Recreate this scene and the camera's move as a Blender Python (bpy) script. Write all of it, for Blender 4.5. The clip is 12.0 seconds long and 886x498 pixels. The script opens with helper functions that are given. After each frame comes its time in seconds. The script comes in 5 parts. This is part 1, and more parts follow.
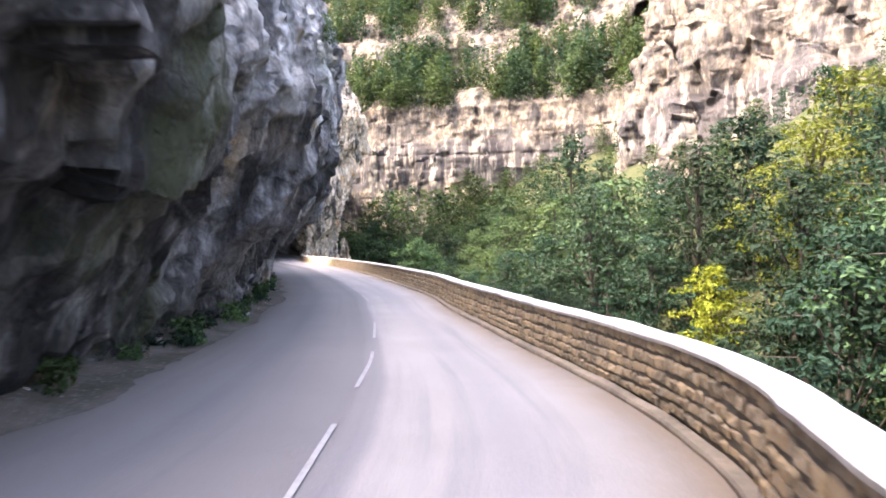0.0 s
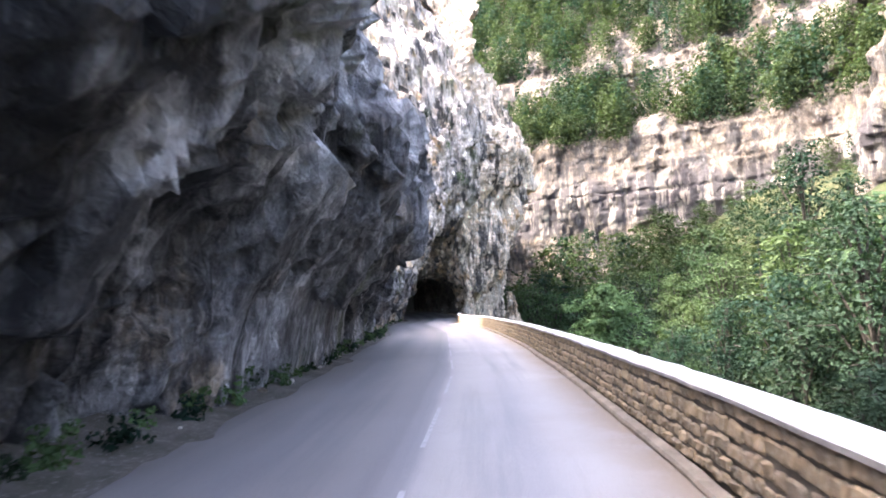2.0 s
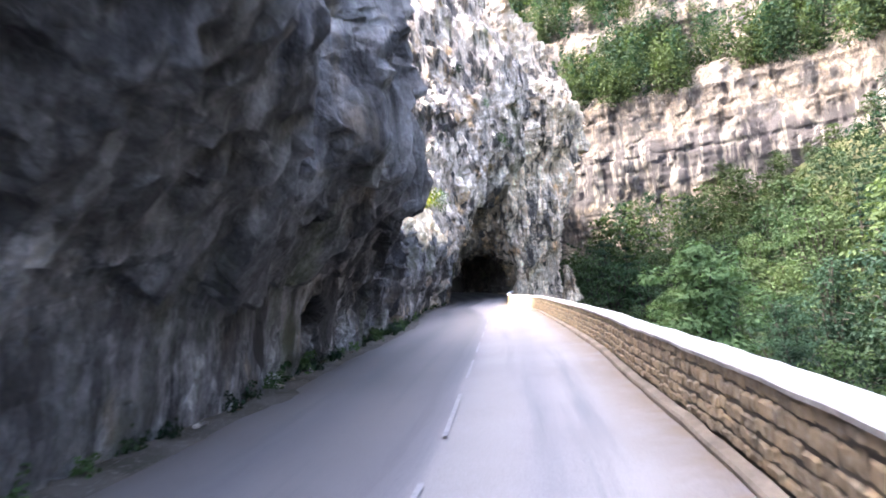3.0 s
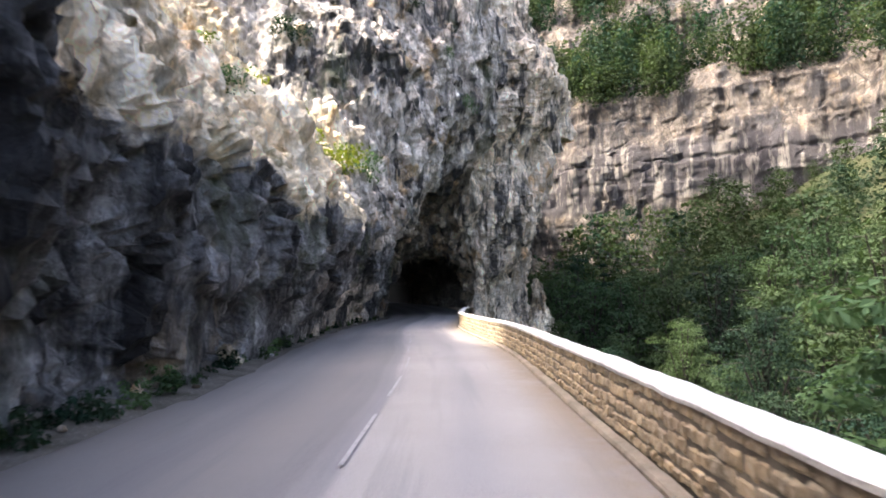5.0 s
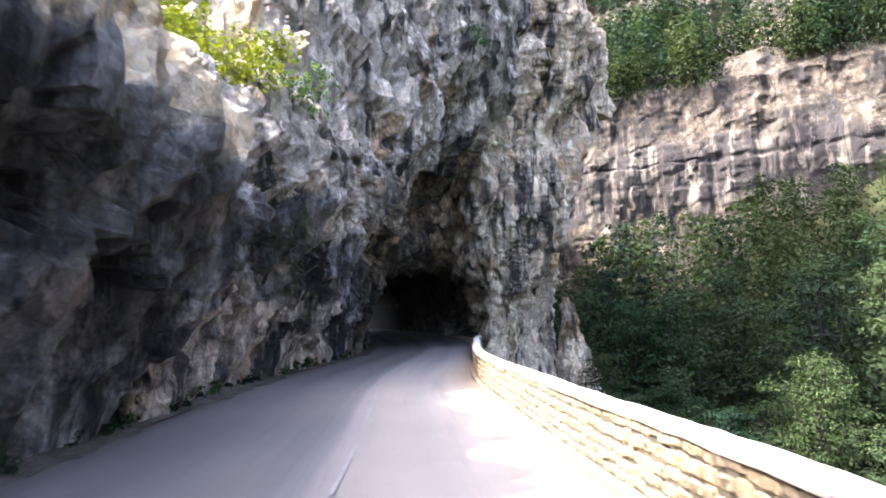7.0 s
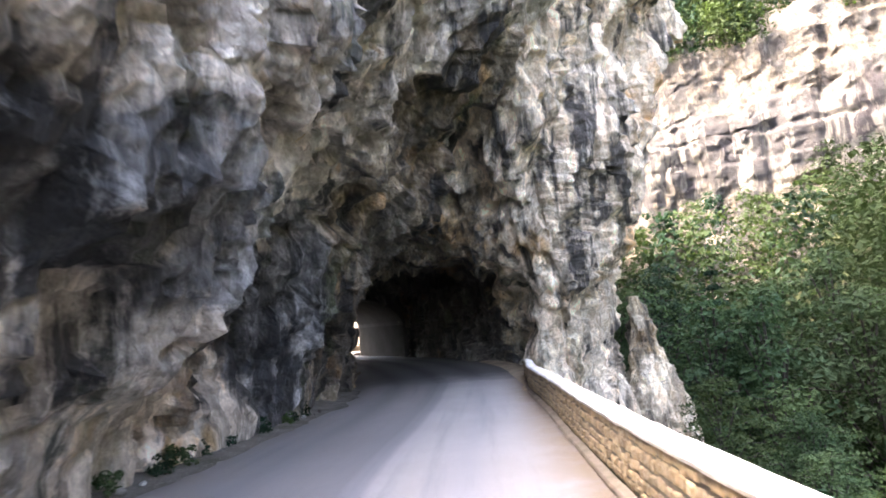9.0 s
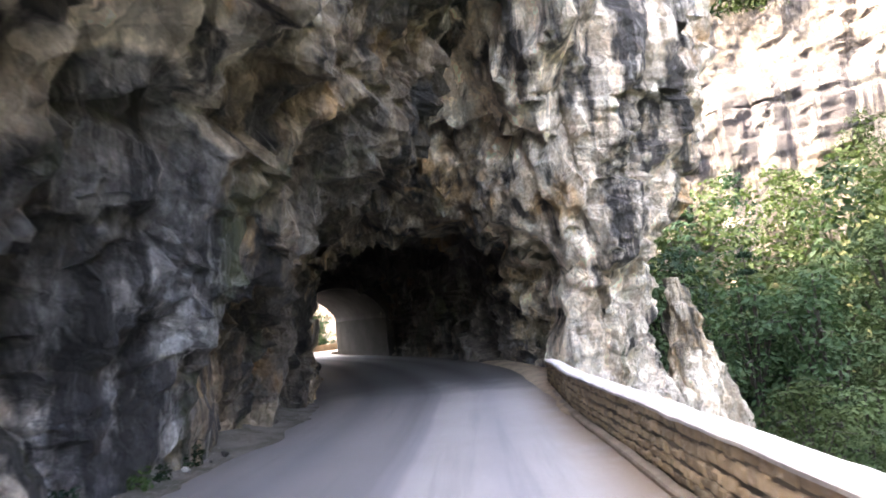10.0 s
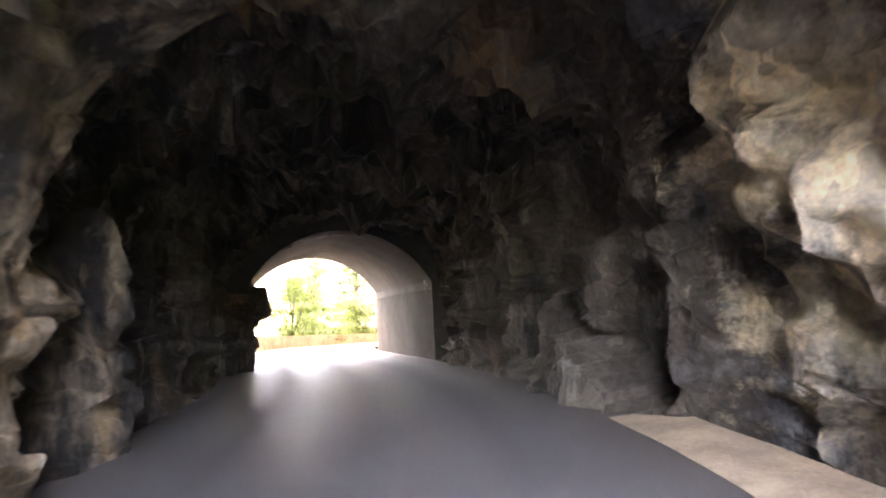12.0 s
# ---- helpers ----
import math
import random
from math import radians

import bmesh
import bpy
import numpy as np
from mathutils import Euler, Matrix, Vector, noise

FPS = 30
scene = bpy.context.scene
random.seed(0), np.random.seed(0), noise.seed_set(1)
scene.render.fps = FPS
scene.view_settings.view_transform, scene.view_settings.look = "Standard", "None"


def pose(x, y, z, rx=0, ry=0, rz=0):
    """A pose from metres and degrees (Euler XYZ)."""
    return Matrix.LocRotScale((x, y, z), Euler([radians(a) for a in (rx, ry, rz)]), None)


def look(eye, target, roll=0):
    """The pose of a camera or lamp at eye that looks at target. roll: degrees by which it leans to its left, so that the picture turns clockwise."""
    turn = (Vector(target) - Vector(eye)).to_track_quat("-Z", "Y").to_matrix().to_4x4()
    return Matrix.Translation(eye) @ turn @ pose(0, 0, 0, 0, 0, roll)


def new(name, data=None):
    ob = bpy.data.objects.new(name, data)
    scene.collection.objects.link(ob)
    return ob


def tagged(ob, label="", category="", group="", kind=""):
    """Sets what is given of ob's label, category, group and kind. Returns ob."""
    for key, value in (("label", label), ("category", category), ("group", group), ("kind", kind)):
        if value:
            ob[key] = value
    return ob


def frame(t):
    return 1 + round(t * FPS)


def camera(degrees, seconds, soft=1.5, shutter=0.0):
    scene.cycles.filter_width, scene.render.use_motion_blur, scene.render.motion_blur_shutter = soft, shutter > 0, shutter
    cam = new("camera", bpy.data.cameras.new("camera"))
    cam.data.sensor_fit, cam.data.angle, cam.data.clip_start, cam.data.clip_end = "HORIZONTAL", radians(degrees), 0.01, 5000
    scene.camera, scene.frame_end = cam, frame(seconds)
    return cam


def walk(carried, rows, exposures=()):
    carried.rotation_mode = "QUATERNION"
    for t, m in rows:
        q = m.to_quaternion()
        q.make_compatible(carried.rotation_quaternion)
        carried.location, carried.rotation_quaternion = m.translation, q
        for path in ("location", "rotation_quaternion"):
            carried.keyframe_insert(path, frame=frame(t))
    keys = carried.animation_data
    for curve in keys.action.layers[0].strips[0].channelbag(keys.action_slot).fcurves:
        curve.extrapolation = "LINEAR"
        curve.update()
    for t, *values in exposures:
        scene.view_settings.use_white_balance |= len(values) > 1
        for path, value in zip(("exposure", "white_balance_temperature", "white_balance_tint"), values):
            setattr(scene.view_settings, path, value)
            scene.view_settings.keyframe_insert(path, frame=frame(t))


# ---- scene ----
cam = camera(67.1, 12.0, soft=1.8, shutter=0.2)
METRES, EYE, TILT, LEAN, TURN = 110.0, 1.8, 0.0, 0.0, 0.0
ROWS = [
    (0.0, 0.0, 0.0, 0.0, 0.0, 0.0, -0.0),
    (0.5, 0.0009, 0.0478, -0.0007, 0.68, 0.01, -0.91),
    (1.0, -0.0014, 0.0914, -0.0018, 2.74, 0.73, -0.16),
    (1.5, -0.0064, 0.1405, -0.0022, 10.86, 2.38, 0.46),
    (2.0, -0.0108, 0.1814, -0.0019, 15.16, 5.06, 1.89),
    (2.5, -0.0164, 0.2243, -0.0017, 17.56, 4.06, 3.18),
    (3.0, -0.0252, 0.2678, -0.0014, 20.02, 3.65, 5.21),
    (3.5, -0.0346, 0.3131, -0.0006, 18.87, 3.92, 2.31),
    (5.5, -0.0793, 0.4816, -0.0013, 15.98, 4.64, 1.17),
    (6.0, -0.0903, 0.5205, -0.0006, 16.22, 5.24, 0.42),
    (6.5, -0.1024, 0.5614, -0.0005, 17.51, 3.16, 1.06),
    (7.0, -0.1151, 0.6025, 0.0, 16.46, 6.39, 1.87),
    (9.0, -0.168, 0.758, 0.0011, 17.24, 8.1, 5.29),
    (9.5, -0.1808, 0.7991, 0.001, 16.15, 6.22, 5.46),
    (10.0, -0.1922, 0.8379, 0.0007, 16.61, 7.74, 5.82),
    (10.5, -0.2041, 0.8816, 0.0006, 18.77, 7.59, 4.09),
    (11.0, -0.2144, 0.9196, 0.0001, 21.19, 8.64, 3.48),
    (11.5, -0.2249, 0.9697, 0.0007, 24.08, 8.17, 3.15),
    (12.0, -0.2355, 1.018, 0.001, 27.2, 7.7, 3.0),
]
EXPOSURES = [(0.0, 3.92, 6800, 17), (1.5, 3.95, 6500, 16), (2.5, 4.2, 6300, 16), (3.5, 4.0, 6300, 15), (5.5, 3.1, 6500, 12), (7.0, 3.6, 6200, 14), (9.0, 4.85, 6900, 14), (10.0, 5.3, 7200, 15), (11.0, 6.05, 7200, 16), (11.5, 6.55, 7600, 18), (12.0, 7.35, 8300, 23)]
walk(cam, [(t, pose(0, 0, EYE, TILT, LEAN, TURN) @ pose(METRES * x, METRES * y, METRES * z, 90 + pitch, roll, yaw)) for t, x, y, z, yaw, pitch, roll in ROWS], EXPOSURES)

# ---- daylight ----
TO_SUN = Vector((-0.53, -0.235, 0.815)).normalized()
world = bpy.data.worlds.new("world")
scene.world = world
world.use_nodes = True
sky = world.node_tree.nodes.new("ShaderNodeTexSky")
sky.sky_type, sky.sun_disc = "NISHITA", False
sky.sun_elevation = math.asin(TO_SUN.z)
sky.sun_rotation = math.atan2(TO_SUN.x, TO_SUN.y)
sky.dust_density, sky.ozone_density, sky.air_density = 5.0, 0.4, 0.8
background = world.node_tree.nodes["Background"]
background.inputs["Strength"].default_value = 0.15
world.node_tree.links.new(sky.outputs["Color"], background.inputs["Color"])
sun = new("sun", bpy.data.lights.new("sun", "SUN"))
sun.data.energy, sun.data.angle, sun.data.color = 1.95, radians(1.0), (1.0, 0.92, 0.80)
sun.matrix_world = look(TO_SUN * 200, (0, 0, 0))

# ---- noise, meshes and materials ----
def hashed(ix, iy, iz, k):
    """A random number from 0 to 1 for each cell of a lattice."""
    h = (ix.astype(np.int64) * 374761393 + iy.astype(np.int64) * 668265263 + iz.astype(np.int64) * 2147483647 + k * 1274126177) & 0xFFFFFFFF
    h = ((h ^ (h >> 13)) * 1274126177) & 0xFFFFFFFF
    h = ((h ^ (h >> 15)) * 2246822519) & 0xFFFFFFFF
    return ((h ^ (h >> 16)) & 0xFFFFFF) / 16777216.0


def value_noise(p, k=0):
    """Smooth noise from -1 to 1 at the points p (n, 3)."""
    i = np.floor(p)
    f = p - i
    f = f * f * f * (f * (f * 6 - 15) + 10)
    total = np.zeros(len(p))
    for dx in (0, 1):
        for dy in (0, 1):
            for dz in (0, 1):
                w = (f[:, 0] if dx else 1 - f[:, 0]) * (f[:, 1] if dy else 1 - f[:, 1]) * (f[:, 2] if dz else 1 - f[:, 2])
                total += w * hashed(i[:, 0] + dx, i[:, 1] + dy, i[:, 2] + dz, k)
    return total * 2 - 1


def fbm(p, octaves=4, k=0):
    total, gain = np.zeros(len(p)), 1.0
    for o in range(octaves):
        total += gain * value_noise(p * 2.03 ** o + 17.3 * o, k + o)
        gain *= 0.5
    return total


def facets(p, k=0):
    """Tilted plane pieces, one for each cell: the broken faces of rock."""
    i = np.floor(p)
    best, out = np.full(len(p), 9.0), np.zeros(len(p))
    for dx in (-1, 0, 1):
        for dy in (-1, 0, 1):
            for dz in (-1, 0, 1):
                c = i + (dx, dy, dz)
                q = [c[:, a] + hashed(c[:, 0], c[:, 1], c[:, 2], k + a) for a in range(3)]
                d = [p[:, a] - q[a] for a in range(3)]
                d2 = d[0] ** 2 + d[1] ** 2 + d[2] ** 2
                value = hashed(c[:, 0], c[:, 1], c[:, 2], k + 3) - 0.5
                for a in range(3):
                    value = value + d[a] * (hashed(c[:, 0], c[:, 1], c[:, 2], k + 4 + a) - 0.5) * 1.6
                near = d2 < best
                best = np.where(near, d2, best)
                out = np.where(near, value, out)
    return out


def quick_mesh(name, verts, faces, material, smooth=False):
    me = bpy.data.meshes.new(name)
    verts, faces = np.asarray(verts, dtype=np.float32), np.asarray(faces, dtype=np.int32)
    me.vertices.add(len(verts))
    me.vertices.foreach_set("co", verts.ravel())
    me.loops.add(faces.size)
    me.loops.foreach_set("vertex_index", faces.ravel())
    me.polygons.add(len(faces))
    me.polygons.foreach_set("loop_start", np.arange(len(faces), dtype=np.int32) * faces.shape[1])
    me.polygons.foreach_set("use_smooth", np.full(len(faces), smooth))
    me.update(calc_edges=True)
    me.validate()
    if material:
        me.materials.append(material)
    return me


def grid_faces(n, m):
    a = (np.arange(n - 1)[:, None] * m + np.arange(m - 1)[None, :]).ravel()
    return np.stack([a, a + m, a + m + 1, a + 1], axis=1)


def grid_normals(grid):
    du, dv = np.gradient(grid, axis=0), np.gradient(grid, axis=1)
    n = np.cross(du, dv)
    return n / np.maximum(np.linalg.norm(n, axis=2, keepdims=True), 1e-9)


def rock(grid, big, flute, block, chip, k=0, side=1.0):
    """Breaks a smooth sheet (n, m, 3) into rock: bulges, upright flutes, blocks and chips, each in metres."""
    p = grid.reshape(-1, 3)
    d = big * fbm(p * 0.11, 3, k) + flute * fbm(p * np.array([0.55, 0.55, 0.13]), 3, k + 10)
    warp = p + 0.5 * np.stack([value_noise(p * 0.7, k + 20 + a) for a in range(3)], axis=1)
    d += block * 0.75 * facets(warp * np.array([0.19, 0.19, 0.13]), k + 70)
    d += block * facets(warp * np.array([0.42, 0.42, 0.28]), k + 30)
    d += block * 0.45 * facets(warp * np.array([1.1, 1.1, 0.7]), k + 40)
    d += block * 0.24 * facets(warp * np.array([2.6, 2.6, 1.7]), k + 60)
    d += chip * fbm(p * 1.9, 3, k + 50)
    return grid + side * grid_normals(grid) * d.reshape(grid.shape[:2])[..., None]


def curve_through(points, step):
    """Points (n, 2 or 3) joined by a smooth curve, sampled about every step metres."""
    p = np.array(points, dtype=float)
    p = np.vstack([2 * p[0] - p[1], p, 2 * p[-1] - p[-2]])
    out = []
    for a, b, c, d in zip(p[:-3], p[1:-2], p[2:-1], p[3:]):
        n = max(2, int(np.linalg.norm(c - b) / step))
        t = (np.arange(n) / n)[:, None]
        out.append(0.5 * (2 * b + (c - a) * t + (2 * a - 5 * b + 4 * c - d) * t ** 2 + (3 * b - a - 3 * c + d) * t ** 3))
    return np.vstack(out + [p[-2:-1]])


def part(name, bm, material, parent, label=""):
    """Links a bmesh as one mesh object under a thing or a part."""
    me = bpy.data.meshes.new(name)
    bm.to_mesh(me)
    bm.free()
    return part_of(name, me, material, parent, label)


def part_of(name, me, material, parent, label=""):
    if material and not me.materials:
        me.materials.append(material)
    ob = new(name, me)
    ob.parent = parent
    if label:
        tagged(ob, label)
    return ob


class Paint:
    """A node material under construction."""

    def __init__(self, name, rough=0.8, spec=0.3):
        self.m = bpy.data.materials.new(name)
        self.m.use_nodes = True
        self.t = self.m.node_tree
        self.out = self.t.nodes["Material Output"]
        self.b = self.t.nodes["Principled BSDF"]
        self.b.inputs["Roughness"].default_value = rough
        self.b.inputs["Specular IOR Level"].default_value = spec
        self.pos = self.node("ShaderNodeNewGeometry").outputs["Position"]

    def node(self, kind):
        return self.t.nodes.new(kind)

    def put(self, value, socket):
        if isinstance(value, bpy.types.NodeSocket):
            self.t.links.new(value, socket)
        elif isinstance(value, (tuple, list)) and len(value) == 3 and socket.type == "RGBA":
            socket.default_value = (*value, 1)
        else:
            socket.default_value = value

    def noise(self, scale, detail=5, rough=0.55, stretch=(1, 1, 1), where=None, distort=0.0):
        mp = self.node("ShaderNodeMapping")
        self.t.links.new(where or self.pos, mp.inputs["Vector"])
        mp.inputs["Scale"].default_value = stretch
        n = self.node("ShaderNodeTexNoise")
        self.t.links.new(mp.outputs["Vector"], n.inputs["Vector"])
        for key, v in (("Scale", scale), ("Detail", detail), ("Roughness", rough), ("Distortion", distort)):
            n.inputs[key].default_value = v
        return n.outputs["Fac"]

    def cracks(self, scale, stretch=(1, 1, 1)):
        mp = self.node("ShaderNodeMapping")
        warp = self.node("ShaderNodeTexNoise")
        warp.inputs["Scale"].default_value, warp.inputs["Detail"].default_value = scale * 0.9, 4
        self.t.links.new(self.pos, warp.inputs["Vector"])
        add = self.node("ShaderNodeVectorMath")
        add.operation = "MULTIPLY_ADD"
        self.t.links.new(warp.outputs["Color"], add.inputs[0])
        add.inputs[1].default_value = (1.6 / scale,) * 3
        self.t.links.new(self.pos, add.inputs[2])
        self.t.links.new(add.outputs[0], mp.inputs["Vector"])
        mp.inputs["Scale"].default_value = stretch
        v = self.node("ShaderNodeTexVoronoi")
        v.feature = "DISTANCE_TO_EDGE"
        v.inputs["Scale"].default_value = scale
        self.t.links.new(mp.outputs["Vector"], v.inputs["Vector"])
        return v.outputs["Distance"]

    def cells(self, scale, stretch=(1, 1, 1)):
        """A value for each broken piece of rock, with crooked edges."""
        warp = self.node("ShaderNodeTexNoise")
        warp.inputs["Scale"].default_value, warp.inputs["Detail"].default_value = scale * 0.8, 5
        self.t.links.new(self.pos, warp.inputs["Vector"])
        add = self.node("ShaderNodeVectorMath")
        add.operation = "MULTIPLY_ADD"
        self.t.links.new(warp.outputs["Color"], add.inputs[0])
        add.inputs[1].default_value = (1.3 / scale,) * 3
        self.t.links.new(self.pos, add.inputs[2])
        mp = self.node("ShaderNodeMapping")
        self.t.links.new(add.outputs[0], mp.inputs["Vector"])
        mp.inputs["Scale"].default_value = stretch
        v = self.node("ShaderNodeTexVoronoi")
        v.inputs["Scale"].default_value = scale
        self.t.links.new(mp.outputs["Vector"], v.inputs["Vector"])
        one = self.node("ShaderNodeSeparateColor")
        self.t.links.new(v.outputs["Color"], one.inputs[0])
        return one.outputs[0]

    def ramp(self, fac, *stops):
        r = self.node("ShaderNodeMapRange")
        self.put(fac, r.inputs["Value"])
        r.inputs["From Min"].default_value, r.inputs["From Max"].default_value = stops[0], stops[1]
        r.inputs["To Min"].default_value, r.inputs["To Max"].default_value = (stops[2], stops[3]) if len(stops) > 2 else (0, 1)
        return r.outputs["Result"]

    def mix(self, fac, a, b, blend="MIX"):
        x = self.node("ShaderNodeMix")
        x.data_type, x.blend_type = "RGBA", blend
        self.put(fac, x.inputs["Factor"])
        self.put(a, x.inputs[6])
        self.put(b, x.inputs[7])
        return x.outputs[2]

    def math(self, op, a, b=0.0):
        x = self.node("ShaderNodeMath")
        x.operation = op
        self.put(a, x.inputs[0])
        self.put(b, x.inputs[1])
        return x.outputs[0]

    def colour(self, c):
        self.put(c, self.b.inputs["Base Color"])
        return self

    def bump(self, height, strength=0.5, distance=0.05):
        b = self.node("ShaderNodeBump")
        b.inputs["Strength"].default_value, b.inputs["Distance"].default_value = strength, distance
        self.put(height, b.inputs["Height"])
        self.t.links.new(b.outputs["Normal"], self.b.inputs["Normal"])
        return self


def rock_paint(name, light, mid, dark, tan, dark_from, dark_to, tan_from, tan_to, streak=0.9, bands=0.0, rough=0.75, moss=0.0, relief=0.30, vein=0.55, belt=None, beds=()):
    """Weathered limestone. beds: other colours, some carrying light or shade, each where the mesh's attribute of that
    name says.
    """
    p = Paint(name, rough, 0.35)
    shift = 0.0
    grain = p.noise(1.1, 9, 0.7)
    for attribute, l2, m2, d2, t2, s2 in beds:
        a = p.node("ShaderNodeAttribute")
        a.attribute_name = attribute
        here = p.ramp(p.math("ADD", a.outputs["Fac"], p.math("MULTIPLY", p.math("SUBTRACT", grain, 0.5), 1.3)), 0.36, 0.64)
        here = p.math("MINIMUM", here, p.math("MULTIPLY", a.outputs["Fac"], 4.0))
        light, mid, dark, tan = p.mix(here, light, l2), p.mix(here, mid, m2), p.mix(here, dark, d2), p.mix(here, tan, t2)
        shift = p.math("ADD", p.math("MULTIPLY", shift, p.math("SUBTRACT", 1.0, here)), p.math("MULTIPLY", here, s2))
    broad = p.noise(0.13, 5, 0.6)
    fine = p.math("ADD", p.math("MULTIPLY", p.noise(1.0, 9, 0.66, (1, 1, 0.38), distort=0.5), 0.7), p.math("MULTIPLY", p.noise(3.4, 6, 0.6), 0.3))
    c = p.mix(p.ramp(fine, 0.44, 0.60), mid, light)
    c = p.mix(p.ramp(p.noise(0.45, 6, 0.6, (1, 1, 0.6)), tan_from, tan_to), c, tan)
    streaks = p.noise(streak, 8, 0.62, (1, 1, 0.16), distort=0.4)
    stain = p.math("ADD", p.math("MULTIPLY", streaks, 0.55), p.math("MULTIPLY", broad, 0.45))
    if beds:
        stain = p.math("SUBTRACT", stain, shift)
    if bands:
        strata = p.noise(0.3, 4, 0.6, (0.12, 0.12, 1.6))
        stain = p.math("ADD", p.math("MULTIPLY", stain, 1 - bands), p.math("MULTIPLY", strata, bands))
    c = p.mix(p.ramp(stain, dark_from, dark_to), c, dark)
    crack = p.ramp(p.cracks(0.8, (1, 1, 0.55)), 0.0, 0.05, 0.45, 1.0)
    spots = p.noise(9.0, 6, 0.7)
    c = p.mix(1.0, c, p.ramp(spots, 0.34, 0.66, 0.80, 1.20), "MULTIPLY")
    c = p.mix(0.4, c, crack, "MULTIPLY")
    big, small = p.cells(0.55 if bands else 0.95, (1, 1, 0.5)), p.cells(1.4 if bands else 2.3, (1, 1, 0.4))
    c = p.mix(1.0, c, p.ramp(big, 0.0, 1.0, 0.72, 1.28), "MULTIPLY")
    c = p.mix(1.0, c, p.ramp(p.math("MULTIPLY", small, small), 0.0, 1.0, 0.76, 1.5), "MULTIPLY")
    veins = p.noise(1.6, 7, 0.65, (1, 1, 0.09))
    c = p.mix(p.ramp(veins, 0.60, 0.74, 0.0, vein), c, p.mix(0.5, light, (0.8, 0.8, 0.78)))
    if bands:
        joints = p.cracks(0.16, (0.35, 0.35, 2.4))
        c = p.mix(p.ramp(joints, 0.0, 0.02, 0.75, 0.0), c, (0.05, 0.045, 0.04))
        c = p.mix(p.ramp(p.cracks(0.11, (1, 1, 0.75)), 0.0, 0.022, 0.85, 0.0), c, (0.05, 0.042, 0.036))
    if belt:
        # a damp violet-grey bed low in the wall, with pale lime drips running down it
        place = p.node("ShaderNodeSeparateXYZ")
        p.t.links.new(p.node("ShaderNodeTexCoord").outputs["Object"], place.inputs[0])
        level = p.math("ADD", place.outputs["Z"], p.math("MULTIPLY", p.math("SUBTRACT", p.noise(0.10, 5, 0.6, (1, 1, 0.35)), 0.5), 15.0))
        inside = p.math("MULTIPLY", p.ramp(level, belt[0], belt[0] + 2.0), p.ramp(level, belt[1], belt[1] - 3.0))
        drips = p.ramp(p.noise(0.42, 8, 0.68, (1, 1, 0.13), distort=0.3), 0.51, 0.57)
        bed = p.mix(drips, p.mix(p.noise(1.2, 6, 0.65), (0.056, 0.049, 0.053), (0.098, 0.086, 0.087)), (0.33, 0.295, 0.25))
        c = p.mix(p.math("MULTIPLY", inside, 0.95), c, bed)
    if moss:
        green = p.noise(0.32, 6, 0.62, (1, 1, 0.45))
        c = p.mix(p.ramp(green, 0.56, 0.68, 0.0, moss), c, (0.10, 0.125, 0.045))
    p.colour(c)
    h = p.math("ADD", p.noise(1.7, 12, 0.72, (1, 1, 0.6)), p.math("MULTIPLY", crack, 0.2))
    chips = p.math("MULTIPLY", p.ramp(p.cracks(2.7, (1, 1, 0.7)), 0.0, 0.16), 0.16)
    h = p.math("ADD", p.math("ADD", h, chips), p.math("MULTIPLY", p.noise(6.5, 8, 0.75), 0.6))
    h = p.math("ADD", h, p.math("ADD", p.math("MULTIPLY", big, 0.35), p.math("MULTIPLY", small, 0.22)))
    return p.bump(h, 1.0, relief).m


def leaf_paint(name, a, b, c):
    """Leaves of three greens, thin enough to let light through."""
    p = Paint(name, 0.7, 0.08)
    info = p.node("ShaderNodeObjectInfo").outputs["Random"]
    isle = p.node("ShaderNodeNewGeometry").outputs["Random Per Island"]
    col = p.mix(isle, a, b)
    col = p.mix(p.math("MULTIPLY", info, 0.7), col, c)
    col = p.mix(p.ramp(p.noise(0.25, 3), 0.35, 0.65), col, p.mix(0.5, col, (0.5, 0.6, 0.35), "MULTIPLY"))
    col = p.mix(p.ramp(p.noise(0.11, 4), 0.50, 0.68, 0.0, 0.3), col, c)
    col = p.mix(1.0, col, p.ramp(p.math("FRACT", p.math("MULTIPLY", info, 7.3)), 0.0, 1.0, 0.68, 1.34), "MULTIPLY")
    p.colour(col)
    thin = p.node("ShaderNodeBsdfTranslucent")
    p.put(p.mix(1.0, col, (1.15, 1.25, 0.75), "MULTIPLY"), thin.inputs["Color"])
    both = p.node("ShaderNodeMixShader")
    both.inputs["Fac"].default_value = 0.35
    p.t.links.new(p.b.outputs[0], both.inputs[1])
    p.t.links.new(thin.outputs[0], both.inputs[2])
    p.t.links.new(both.outputs[0], p.out.inputs["Surface"])
    return p.m


ROCK_GREY = rock_paint("streaked_grey_limestone", (0.70, 0.665, 0.63), (0.31, 0.29, 0.285), (0.04, 0.04, 0.044), (0.52, 0.36, 0.20), 0.50, 0.57, 0.57, 0.65, streak=1.5)
ROCK_CREAM = rock_paint("cream_limestone", (0.27, 0.225, 0.178), (0.158, 0.127, 0.102), (0.052, 0.047, 0.048), (0.27, 0.195, 0.125), 0.475, 0.56, 0.55, 0.70, 0.45, 0.18, relief=0.9, belt=(19.0, 33.0))
ROCK_TAN = rock_paint("fresh_tan_limestone", (0.70, 0.61, 0.47), (0.42, 0.33, 0.22), (0.07, 0.06, 0.045), (0.46, 0.30, 0.15), 0.50, 0.58, 0.55, 0.68)
